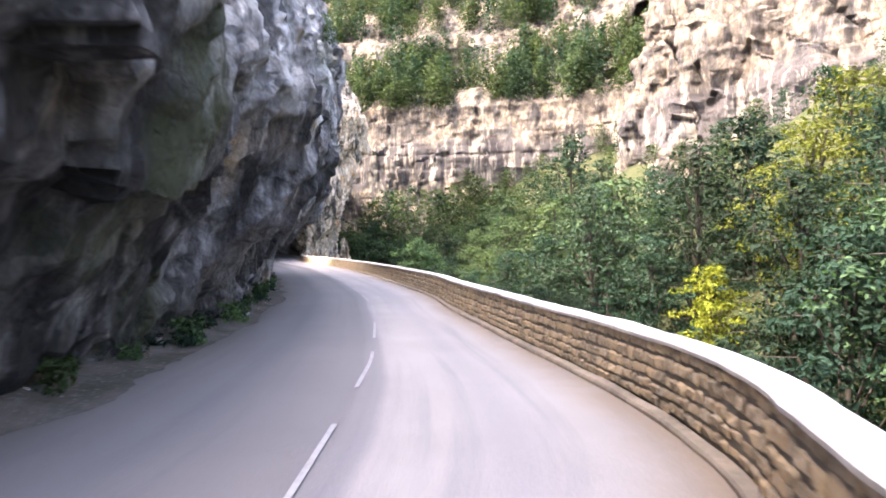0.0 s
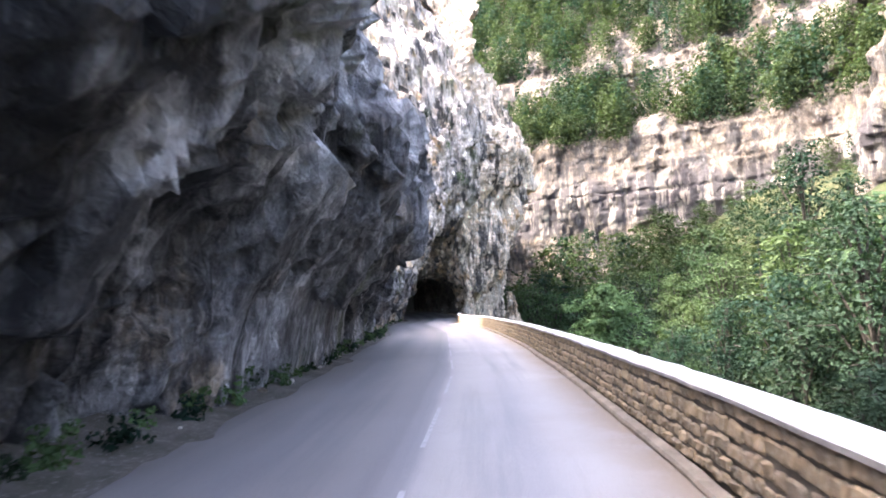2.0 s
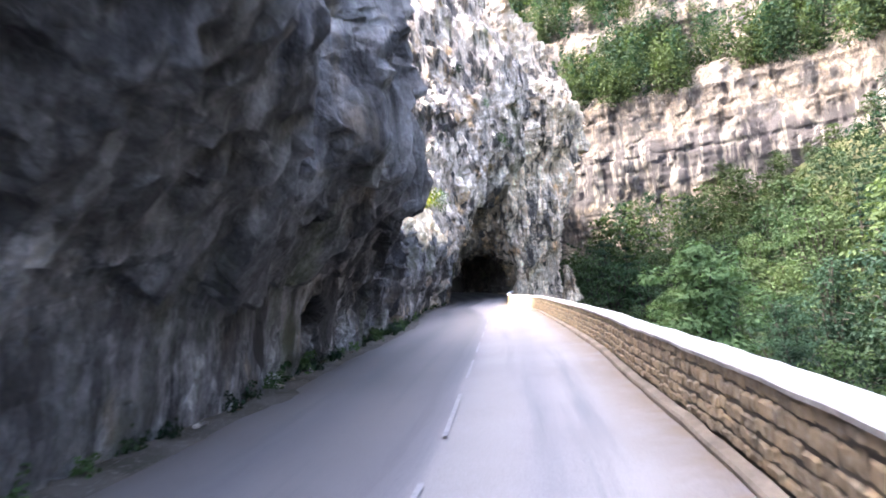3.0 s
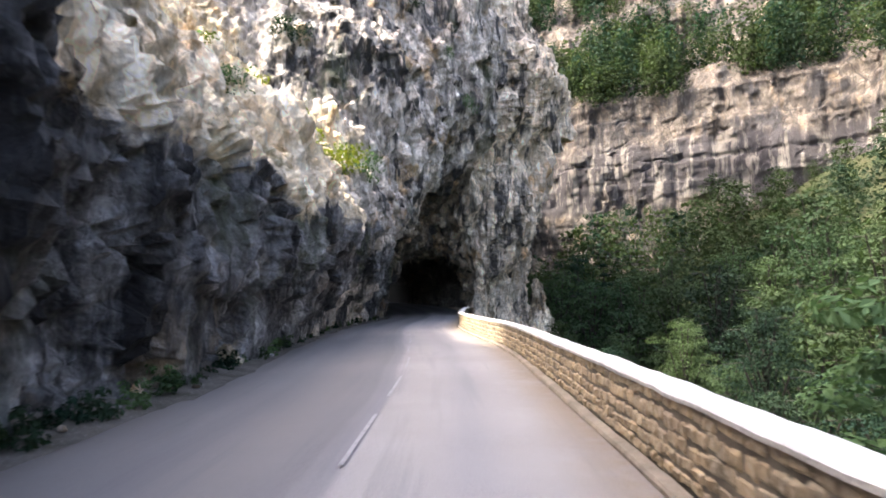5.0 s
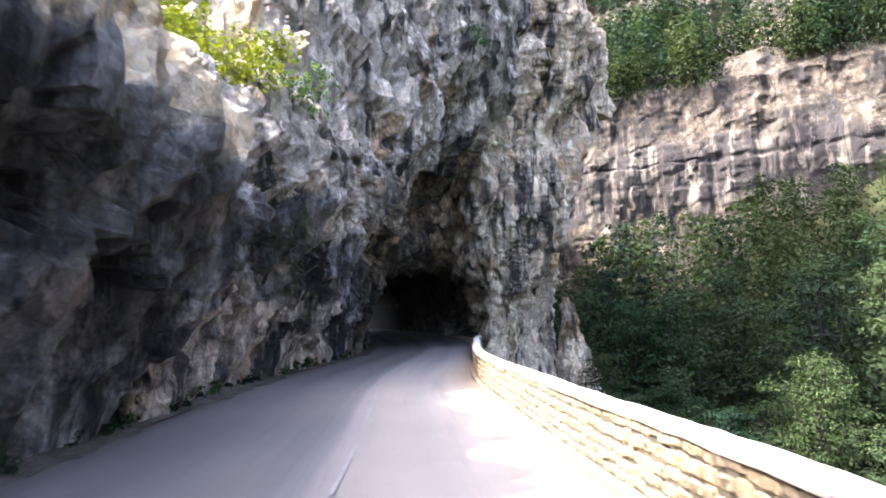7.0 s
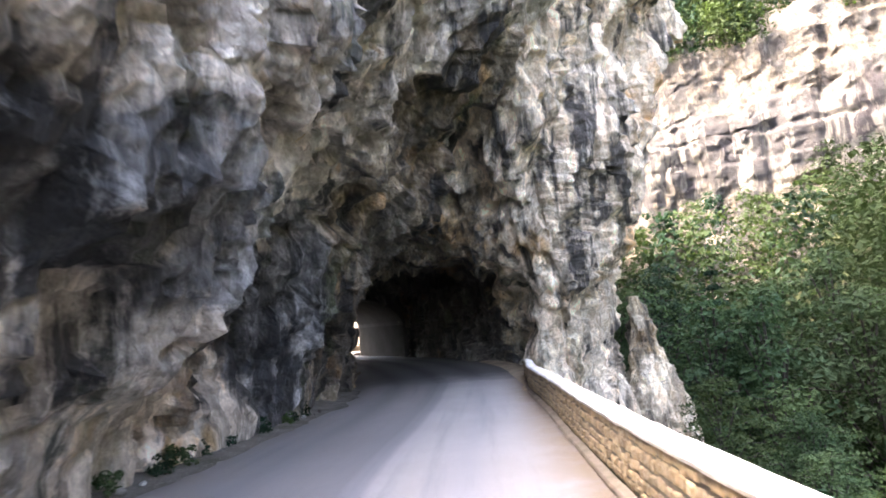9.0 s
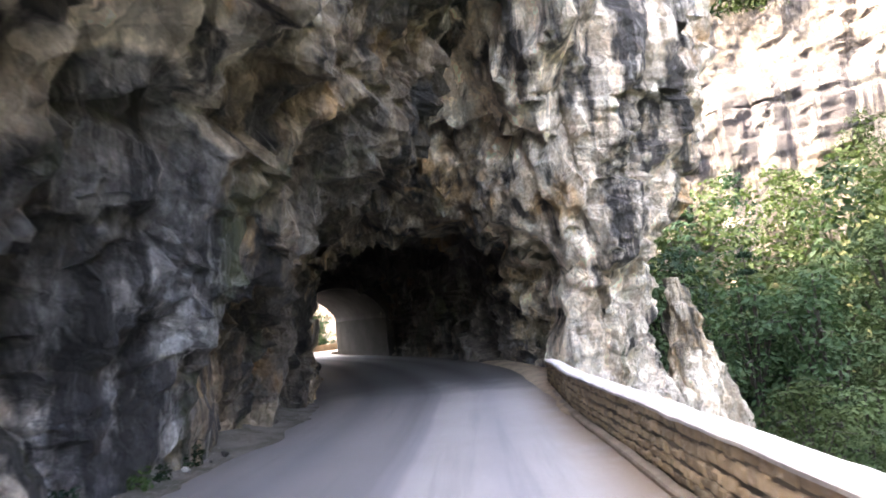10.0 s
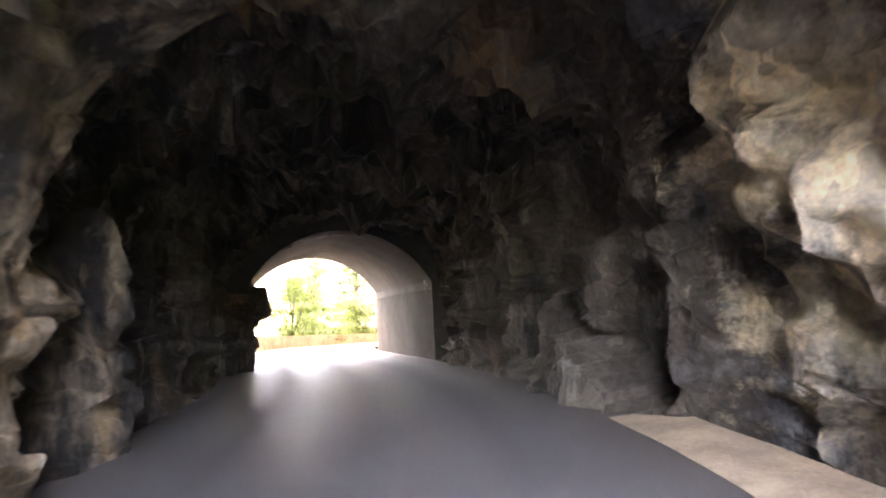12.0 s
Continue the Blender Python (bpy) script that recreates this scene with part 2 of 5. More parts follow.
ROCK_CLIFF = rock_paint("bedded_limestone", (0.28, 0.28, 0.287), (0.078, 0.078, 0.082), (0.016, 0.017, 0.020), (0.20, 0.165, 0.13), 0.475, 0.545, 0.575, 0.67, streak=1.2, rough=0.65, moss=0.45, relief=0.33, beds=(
    # paler for the skylit face above the overhang; also the pale foot ribs
    ("lit_face_and_ribs", (0.56, 0.56, 0.565), (0.26, 0.258, 0.265), (0.06, 0.061, 0.066), (0.42, 0.34, 0.25), 0.05),
    ("lit_grey_and_foot", (0.76, 0.69, 0.605), (0.38, 0.33, 0.28), (0.045, 0.043, 0.043), (0.52, 0.36, 0.20), 0.022),
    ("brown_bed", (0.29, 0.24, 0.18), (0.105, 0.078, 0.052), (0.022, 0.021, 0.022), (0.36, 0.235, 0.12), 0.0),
    # rock darkened in place of the shade in the tunnel
    ("shade_bed", (0.125, 0.108, 0.09), (0.066, 0.056, 0.046), (0.022, 0.02, 0.018), (0.17, 0.11, 0.06), 0.02),
    # tan rock, whitened to carry the sunlight that falls on it
    ("lit_tan_bed", (0.92, 0.83, 0.66), (0.72, 0.57, 0.37), (0.085, 0.062, 0.04), (0.55, 0.36, 0.18), 0.08),
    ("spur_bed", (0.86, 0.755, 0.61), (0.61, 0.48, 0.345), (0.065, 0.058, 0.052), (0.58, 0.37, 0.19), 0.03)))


def lay_beds(me, **masks):
    """Writes where each bed of colour lies, 0 to 1 at every point of the mesh."""
    for name, mask in masks.items():
        me.attributes.new(name, "FLOAT", "POINT").data.foreach_set("value", np.clip(mask, 0, 1).astype(np.float32))


def soft(value, width=1.2):
    return np.clip(np.asarray(value) / width + 0.5, 0, 1)


BARK = Paint("bark")
BARK.colour(BARK.mix(BARK.noise(4, 6, 0.6, (1, 1, 0.2)), (0.018, 0.015, 0.012), (0.045, 0.038, 0.031)))
BARK = BARK.bump(BARK.noise(9, 6, 0.6, (1, 1, 0.2)), 0.7, 0.03).m
LEAF_GREEN = leaf_paint("green_leaves", (0.009, 0.025, 0.020), (0.018, 0.037, 0.027), (0.030, 0.043, 0.024))
LEAF_LIME = leaf_paint("fresh_green_leaves", (0.028, 0.057, 0.033), (0.046, 0.078, 0.040), (0.068, 0.088, 0.037))
# yellowed green that carries the sunlight on the tall trees
LEAF_OLIVE = leaf_paint("olive_leaves", (0.060, 0.074, 0.014), (0.100, 0.108, 0.020), (0.085, 0.092, 0.016))
LEAF_DARK = leaf_paint("dark_leaves", (0.008, 0.024, 0.019), (0.017, 0.036, 0.027), (0.023, 0.041, 0.025))
LEAF_YELLOW = leaf_paint("yellow_green_leaves", (0.13, 0.16, 0.02), (0.21, 0.22, 0.028), (0.16, 0.18, 0.02))
LEAF_PALE = leaf_paint("pale_leaves", (0.06, 0.11, 0.055), (0.10, 0.15, 0.08), (0.08, 0.13, 0.055))


def soil_paint():
    p = Paint("forest_floor", 0.95, 0.1)
    c = p.mix(p.ramp(p.noise(0.4, 6), 0.35, 0.65), (0.02, 0.03, 0.012), (0.045, 0.042, 0.022))
    p.colour(p.mix(p.ramp(p.noise(3, 6), 0.4, 0.7), c, (0.032, 0.036, 0.018)))
    return p.bump(p.noise(5, 8, 0.7), 0.8, 0.1).m


SOIL = soil_paint()


def verge_paint():
    p = Paint("gritty_verge_soil", 0.95, 0.15)
    c = p.mix(p.ramp(p.noise(1.2, 6), 0.4, 0.62), (0.10, 0.09, 0.078), (0.05, 0.047, 0.036))
    c = p.mix(p.ramp(p.noise(14, 4, 0.7), 0.55, 0.7), c, (0.20, 0.185, 0.17))
    p.colour(c)
    return p.bump(p.noise(12, 8, 0.7), 0.8, 0.04).m


VERGE = verge_paint()


def asphalt_paint():
    """Old pale asphalt: chippings, polished wheel tracks along the lanes, patches and dusty edges. UV: across 0 to 1, along in metres."""
    p = Paint("worn_asphalt", 0.6, 0.3)
    uv = p.node("ShaderNodeUVMap").outputs["UV"]
    parts = p.node("ShaderNodeSeparateXYZ")
    p.t.links.new(uv, parts.inputs[0])
    across = parts.outputs["X"]
    wobble = p.math("ADD", across, p.math("MULTIPLY", p.math("SUBTRACT", p.noise(0.12, 3), 0.5), 0.06))
    tracks = p.math("ABSOLUTE", p.math("SINE", p.math("MULTIPLY", wobble, 4 * math.pi)))
    c = p.mix(p.ramp(p.noise(0.35, 6, 0.6), 0.3, 0.7), (0.195, 0.175, 0.164), (0.25, 0.226, 0.213))
    c = p.mix(p.ramp(tracks, 0.2, 0.95), p.mix(0.5, c, (0.165, 0.158, 0.165)), c)
    long_stain = p.noise(1.0, 5, 0.6, (14.0, 0.08, 1.0), uv)
    c = p.mix(p.ramp(long_stain, 0.52, 0.72), c, (0.15, 0.143, 0.145))
    edge = p.math("MAXIMUM", p.ramp(across, 0.10, 0.0), p.ramp(across, 0.86, 0.97))
    edge = p.math("MULTIPLY", edge, p.ramp(p.noise(1.1, 6, 0.65), 0.28, 0.52))
    c = p.mix(edge, c, (0.17, 0.135, 0.10))
    seam = p.math("ABSOLUTE", p.math("SUBTRACT", wobble, 0.535))
    c = p.mix(p.ramp(seam, 0.028, 0.008, 0.0, 0.6), c, (0.10, 0.095, 0.10))
    # the lane beside the rock is darkened up to the seam, for the overhang's shade
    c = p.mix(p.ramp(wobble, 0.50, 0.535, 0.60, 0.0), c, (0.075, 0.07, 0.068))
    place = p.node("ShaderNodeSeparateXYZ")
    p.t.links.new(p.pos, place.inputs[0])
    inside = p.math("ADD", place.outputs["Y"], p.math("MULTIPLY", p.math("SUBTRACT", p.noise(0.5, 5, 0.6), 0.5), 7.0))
    # the tunnel's shade on the road, painted as darker asphalt
    tunnel_shade = p.ramp(inside, 113.5, 117.0)
    tunnel_shade = p.math("MULTIPLY", tunnel_shade, p.ramp(inside, 137.0, 134.0))
    c = p.mix(p.math("MULTIPLY", tunnel_shade, 0.85), c, (0.045, 0.043, 0.042))
    grit = p.noise(60, 3, 0.7)
    c = p.mix(1.0, c, p.ramp(grit, 0.25, 0.75, 0.75, 1.22), "MULTIPLY")
    p.colour(c)
    p.put(p.ramp(tracks, 0.1, 1.0, 0.72, 0.58), p.b.inputs["Roughness"])
    return p.bump(grit, 0.35, 0.006).m


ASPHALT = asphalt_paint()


def mark_paint():
    p = Paint("worn_road_marking", 0.6)
    c = p.mix(p.ramp(p.noise(9, 8, 0.7), 0.44, 0.60), (0.27, 0.258, 0.252), (0.19, 0.18, 0.176))
    return p.colour(c).bump(p.noise(60, 3), 0.3, 0.004).m


MARKING = mark_paint()


def stone_paint():
    p = Paint("parapet_stone", 0.85, 0.25)
    r = p.node("ShaderNodeObjectInfo").outputs["Random"]
    isle = p.node("ShaderNodeNewGeometry").outputs["Random Per Island"]
    pick = p.math("FRACT", p.math("ADD", r, isle))
    c = p.mix(pick, (0.44, 0.335, 0.205), (0.29, 0.23, 0.155))
    c = p.mix(p.ramp(p.noise(2.2, 6, 0.65), 0.45, 0.68), c, (0.18, 0.155, 0.115))
    c = p.mix(p.ramp(p.noise(17, 6, 0.7), 0.5, 0.7), c, (0.42, 0.37, 0.29))
    return p.colour(c).bump(p.noise(14, 10, 0.7), 0.9, 0.025).m


STONE = stone_paint()


def plain_paint(name, a, b, scale, bump, rough=0.85, spec=0.3):
    p = Paint(name, rough, spec)
    c = p.mix(p.ramp(p.noise(scale, 7, 0.65), 0.35, 0.65), a, b)
    p.colour(p.mix(1.0, c, p.ramp(p.noise(scale * 12, 5, 0.7), 0.3, 0.7, 0.8, 1.15), "MULTIPLY"))
    return p.bump(p.noise(scale * 9, 8, 0.7), bump, 0.02).m


MORTAR = plain_paint("mortar", (0.17, 0.145, 0.11), (0.10, 0.087, 0.068), 2.0, 0.8)
COPING = plain_paint("pale_cement_coping", (0.62, 0.595, 0.56), (0.42, 0.40, 0.37), 1.3, 0.8)
KERB = plain_paint("cement_kerb", (0.25, 0.21, 0.165), (0.14, 0.118, 0.092), 1.6, 0.6)
SAND = plain_paint("pale_grit", (0.36, 0.28, 0.195), (0.22, 0.17, 0.12), 1.8, 0.8)
# both concretes darkened to stand in for the dim light inside the tunnel
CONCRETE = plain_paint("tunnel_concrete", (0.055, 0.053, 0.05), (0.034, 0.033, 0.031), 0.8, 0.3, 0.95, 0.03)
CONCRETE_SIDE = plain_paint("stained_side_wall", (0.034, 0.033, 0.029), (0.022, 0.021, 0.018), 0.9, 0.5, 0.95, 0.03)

# ---- plan of the road ----
# left edge of the asphalt and inner face of the parapet, from behind the start to beyond the tunnel
LEFT = [(-9, -40, 0), (-5.2, -12, 0), (-4.5, 2, 0), (-4.45, 8, 0), (-4.6, 14, 0), (-5.4, 20, 0), (-6.3, 25, 0), (-8.7, 35, 0), (-10.4, 41, 0), (-12.1, 47, 0),
        (-15.8, 60, 0), (-19.4, 70, 0), (-22.0, 77, 0), (-25.6, 88, 0), (-28.9, 102, 0), (-30.4, 108, 0), (-33.0, 115, 0.1), (-35.6, 119.5, 0.5), (-38.4, 124.2, 0.9)]
RIGHT = [(-4, -40, 0), (-0.6, -12, 0), (1.7, 2, 0), (2.35, 6.5, 0), (1.35, 13.4, 0), (0.3, 20, 0), (-0.35, 25, 0), (-2.4, 35, 0), (-3.8, 41, 0), (-5.2, 47, 0),
         (-8.7, 60, 0), (-11.6, 70, 0), (-14.2, 77, 0), (-18.0, 88, 0), (-21.5, 102, 0), (-23.0, 108, 0), (-24.6, 115.5, 0.1), (-26.6, 119.3, 0.5), (-30.5, 124.6, 0.9)]
LEFT += [(-42.2, 128.7, 1.25), (-49.0, 136, 1.6), (-54, 143.5, 1.8), (-55, 152, 1.9), (-51, 163, 2.0)]
RIGHT += [(-37.5, 132.9, 1.25), (-44.4, 140.2, 1.6), (-47.2, 145.5, 1.8), (-47.5, 152, 1.9), (-44, 160, 2.0)]
CENTRE = [(-1.25, -8), (-1.15, 0), (-1.1, 4), (-1.1, 8.6), (-1.25, 12), (-2.1, 20), (-3.1, 25.5), (-5.0, 34.5), (-6.2, 39.2), (-11.8, 60), (-13.8, 66.7), (-14.8, 69.5), (-16.9, 75.8), (-20.6, 86)]
left_line, right_line = curve_through(LEFT, 0.5), curve_through(RIGHT, 0.5)


def left_x(y):
    return np.interp(y, left_line[:, 1], left_line[:, 0])


def right_x(y):
    return np.interp(y, right_line[:, 1], right_line[:, 0])


def resample(points, n):
    p = np.array(points, dtype=float)
    s = np.concatenate([[0], np.cumsum(np.linalg.norm(np.diff(p, axis=0), axis=1))])
    return np.stack([np.interp(np.linspace(0, s[-1], n), s, p[:, a]) for a in range(p.shape[1])], axis=1)


def build_road():
    # paired stations along both edges, each span cut alike
    p, q = np.array(LEFT), np.array(RIGHT)
    both = curve_through(np.hstack([p, q]), 0.8)
    m = 25
    u = np.linspace(-0.06, 1.03, m)
    grid = both[:, None, :3] * (1 - u)[None, :, None] + both[:, None, 3:] * u[None, :, None]
    flat = grid.reshape(-1, 3)
    grid[..., 2] += 0.018 * value_noise(flat * 0.4, 5).reshape(grid.shape[:2]) - 0.10 * (np.abs(u - 0.5) ** 2)[None, :] + 0.025
    grid[..., 2] += np.where(u < 0.0, -0.05, 0.0)[None, :]
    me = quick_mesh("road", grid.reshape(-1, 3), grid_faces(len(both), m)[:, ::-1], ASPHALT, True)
    along = np.concatenate([[0], np.cumsum(np.linalg.norm(np.diff(both[:, :2], axis=0), axis=1))])
    uv = np.stack(np.broadcast_arrays(u[None, :], along[:, None]), axis=2).reshape(-1, 2)
    loops = np.empty(len(me.loops), dtype=np.int32)
    me.loops.foreach_get("vertex_index", loops)
    me.uv_layers.new(name="UVMap").data.foreach_set("uv", uv[loops].astype(np.float32).ravel())
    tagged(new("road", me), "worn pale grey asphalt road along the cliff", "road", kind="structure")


def road_height(x, y):
    a, b = left_x(y), right_x(y)
    u = (x - a) / (b - a)
    return -0.10 * (u - 0.5) ** 2 + 0.025


build_road()

# ---- terrain of the gorge ----
STREAM = [(40, -160), (26, -40), (19, 20), (12, 60), (2, 95), (-7, 125), (-22, 152), (-70, 190), (-160, 240)]
stream_line = curve_through(STREAM, 4.0)


def from_line(x, y, line):
    """Distance to a line in the plan, and on which side of it (positive: to its right)."""
    x, y = np.asarray(x, dtype=float), np.asarray(y, dtype=float)
    best, side = np.full(x.shape, 1e9), np.zeros(x.shape)
    for a, b in zip(line[:-1], line[1:]):
        ex, ey = b[0] - a[0], b[1] - a[1]
        t = np.clip(((x - a[0]) * ex + (y - a[1]) * ey) / (ex * ex + ey * ey), 0, 1)
        dx, dy = x - a[0] - t * ex, y - a[1] - t * ey
        d = np.hypot(dx, dy)
        near = d < best
        best, side = np.where(near, d, best), np.where(near, np.sign(dx * ey - dy * ex), side)
    return best, side


def terrain(x, y):
    x, y = np.asarray(x, dtype=float), np.asarray(y, dtype=float)
    d, side = from_line(x, y, stream_line)
    p = np.stack([x.ravel() * 0.06, y.ravel() * 0.06, np.zeros(x.size)], axis=1)
    rough = fbm(p, 3, 70).reshape(x.shape) * 1.6
    far_side = np.minimum(-21 + 0.88 * np.maximum(d - 4, 0), 22 + 0.08 * d)
    out = from_line(x, y, right_line[right_line[:, 1] < 116][:, :2][::4])
    e = out[0] * np.where(out[1] > 0, 1, -1)
    bank = np.where(e < 1.0, -0.18, -0.9 - 0.78 * np.maximum(e - 1.0, 0))
    z = np.where(side > 0, far_side, np.maximum(bank, -21))
    z = np.where(e < 1.6, bank, z + rough * np.clip((e - 1.6) / 5, 0, 1))
    bench = from_line(x, y, right_line[right_line[:, 1] > 138][:, :2][::3])[0]
    return np.where((y > 118) & (x < -20), np.where(bench < 9, 1.2, np.minimum(z, 1.2 - 0.6 * (bench - 9))), z)


def build_ground():
    xs = np.concatenate([np.linspace(-900, -140, 8), np.linspace(-120, 140, 150), np.linspace(160, 900, 8)])
    ys = np.concatenate([np.linspace(-900, -100, 8), np.linspace(-80, 260, 180), np.linspace(280, 1200, 8)])
    gx, gy = np.meshgrid(xs, ys, indexing="ij")
    gz = terrain(gx, gy)
    grid = np.stack([gx, gy, gz], axis=2)
    tagged(new("ground", quick_mesh("ground", grid.reshape(-1, 3), grid_faces(len(xs), len(ys)), SOIL, True)),
           "dark leafy forest floor falling steeply into the gorge", "ground", kind="structure")


build_ground()

# ---- the cliff beside the road ----
LEVELS = [-1.0, 0.0, 2.5, 5.0, 8.0, 12.0, 18.0, 28.0, 45.0, 70.0, 95.0]
# at each station along the road: how far the rock hangs out over the edge of the asphalt at each level
NEAR_STATIONS = {
    -40: (-0.9, -0.8, -0.2, 0.8, 1.8, 2.4, 2.0, -1, -8, -20, -60),
    0: (-0.9, -0.5, 1.2, 1.2, -0.5, -3.0, -6.5, -10.5, -13, -22, -60),
    10: (-0.9, -0.5, 1.0, 1.6, -0.1, -2.4, -6.0, -10, -13, -22, -60),
    20: (-0.9, -0.5, 0.3, 2.0, 1.7, 0.2, -2.4, -6.5, -12, -22, -60),
    28: (-0.9, -0.6, 0.1, 2.1, 2.4, 1.4, -0.6, -4.5, -11, -22, -60),
    35: (-0.9, -0.7, -0.2, 1.9, 2.1, 0.7, -1.8, -6, -12, -22, -60),
    44: (-0.9, -0.7, -0.2, 1.6, 1.5, -0.8, -4.0, -9, -17, -28, -60),
}
GULLY_STATIONS = {
    50: (-0.9, -0.6, 0.3, 0.8, -0.4, -4.0, -10.0, -23, -40, -58, -84),
    58: (-0.9, -0.6, 0.2, 0.2, -2.2, -7.0, -16.0, -31, -50, -70, -92),
    66: (-0.9, -0.6, 0.2, 0.6, -1.4, -7.0, -16.5, -33, -52, -72, -94),
    71: (-0.9, -0.6, 0.3, 0.8, -1.0, -7.0, -16.5, -33, -52, -72, -94),
    76: (-0.9, -0.6, 0.5, 1.2, -0.4, -6.5, -15.5, -32, -52, -72, -94),
    84: (-0.9, -0.6, 0.5, 1.5, 0.4, -4.6, -13.0, -27, -46, -66, -88),
}
SPUR_STATIONS = {
    90: (-0.9, -0.6, 0.4, 2.0, 2.4, 1.6, -2.0, -9, -24, -48, -78),
    93: (-0.9, -0.6, 0.2, 1.4, 3.0, 3.6, 1.0, -4, -14, -38, -72),
    98: (-0.9, -0.6, 0.0, 1.2, 4.0, 5.2, 5.0, 1.5, -7, -28, -65),
    104: (-0.9, -0.8, -0.2, 1.6, 3.5, 5.6, 8.2, 9.0, 1, -14, -60),
    110: (-0.9, -0.9, -0.5, 0.6, 3.8, 6.5, 9.8, 11.5, 4, -10, -55),
    114: (-0.9, -0.9, -0.6, 0.0, 3.8, 7.5, 11.5, 14.0, 7, -8, -50),
    117: (-1.4, -1.4, -1.4, -1.4, -1.4, 3, 6, 8, 4, -8, -50),
    123: (-1.4, -1.4, -1.4, -1.4, -1.4, 3, 6, 8, 4, -8, -50),
}


def build_cliff():
    stations = {**NEAR_STATIONS, **GULLY_STATIONS, **SPUR_STATIONS}
    at = np.array(sorted(stations))
    table = np.array([stations[a] for a in at])
    ys = np.concatenate([np.arange(-40, -6, 0.8), np.arange(-6, 123, 0.165)])
    zs = np.concatenate([np.arange(-1, 10, 0.145), np.arange(10, 26, 0.27), np.arange(26, 95.1, 1.0)])
    by_level = np.stack([np.interp(ys, at, table[:, k]) for k in range(len(LEVELS))], axis=1)
    for k in range(by_level.shape[1]):
        by_level[:, k] = np.convolve(np.pad(by_level[:, k], 12, mode="edge"), np.ones(25) / 25, mode="valid")
    off = np.stack([np.interp(zs, LEVELS, row) for row in by_level])
    for _ in range(3):
        off[:, 1:-1] = (off[:, :-2] + 2 * off[:, 1:-1] + off[:, 2:]) / 4
    gx = left_x(ys)[:, None] + off
    grid = np.stack(np.broadcast_arrays(gx, ys[:, None], zs[None, :]), axis=2).copy()
    plain = grid.copy()
    grid = rock(grid, 1.1, 0.55, 0.68, 0.17, 100)
    calm = np.interp(ys, [-8, -3, 22, 34], [1.0, 0.55, 0.6, 1.0])[:, None, None]
    grid = plain + (grid - plain) * calm
    # the undercut foot of the bulge stays clear of the road
    clear = np.interp(ys, [16, 24, 47, 52], [0, 1, 1, 0])[:, None] * np.clip((5 - zs) / 2.0, 0, 1)[None, :]
    grid[..., 0] = np.where(grid[..., 0] > plain[..., 0] + 0.2, grid[..., 0] * (1 - clear) + (plain[..., 0] + 0.2) * clear, grid[..., 0])
    # keeps the foot of the rock off the asphalt
    foot = np.clip(1 - (zs - 0.2) / 2.2, 0, 1)[None, :]
    limit = left_x(ys)[:, None] - 0.35
    grid[..., 0] = np.where(grid[..., 0] > limit, grid[..., 0] * (1 - foot) + limit * foot, grid[..., 0])
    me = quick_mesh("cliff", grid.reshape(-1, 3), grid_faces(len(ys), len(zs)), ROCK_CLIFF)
    # beds, some with light painted in: sunlit tan gully, skylit face over the overhang, lit grey and brown towards the
    # spur, shaded mouth
    c = grid.reshape(-1, 3)
    y, z = c[:, 1], c[:, 2]
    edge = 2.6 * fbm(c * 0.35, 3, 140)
    # height above which the gully is painted as sunlit
    sunlit_above = np.interp(y, [40, 47, 50, 54, 60, 66, 72, 82, 90, 96], [60, 20, 9, 5.0, 4.9, 5.0, 5.2, 5.2, 6.0, 8.5])
    lit_from = np.interp(y, [-40, 0, 10, 20, 32, 42, 50], [7, 2.9, 3.2, 5.2, 5.4, 7.0, 12])
    # lit face above the undercut painted paler grey; pale rubble along the foot
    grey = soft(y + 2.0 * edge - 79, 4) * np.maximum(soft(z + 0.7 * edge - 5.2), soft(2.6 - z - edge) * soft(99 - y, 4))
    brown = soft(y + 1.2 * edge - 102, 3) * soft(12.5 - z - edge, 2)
    # shade under the rock near the mouth, put into the colour
    mouth_shade = soft(y + 1.2 * edge - 107, 3) * soft(12 - z - edge, 2)
    # sky light on the face above the overhang, painted as paler rock
    lit_and_ribs = soft(52 - y - edge, 2.5) * soft(z + edge - lit_from, 2.0)
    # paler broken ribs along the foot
    lit_and_ribs = np.maximum(lit_and_ribs, 0.42 * soft(2.0 - z - 0.7 * edge, 1.4) * soft(y - 16, 14))
    lay_beds(me, lit_face_and_ribs=lit_and_ribs, lit_grey_and_foot=grey, brown_bed=brown, shade_bed=mouth_shade, lit_tan_bed=soft(z + 0.4 * edge - sunlit_above, 1.6) * np.maximum(soft(81 - y - 2.0 * edge, 4), soft(z + edge - 11, 2.5) * soft(88 - y, 2)))
    tagged(new("cliff", me),
           "dark weathered limestone cliff overhanging the road", "cliff", kind="structure")


build_cliff()

# ---- the spur with the tunnel mouth ----
SPUR = [(-38, 113), (-33, 114.8), (-28, 115.6), (-23.6, 115.4), (-21.4, 115.9), (-19.9, 117.4), (-19.3, 121), (-19.8, 128), (-22.5, 141), (-29, 160), (-44, 190)]


def mouth_top(x):
    """Height of the tunnel mouth above the road at x; nothing beside it."""
    t = np.clip((x + 28.4) / 4.9, -1, 1)
    return np.where(np.abs((x + 28.4) / 4.9) < 1, 3.5 + 2.5 * (1 - t ** 4) ** 0.5, -9)


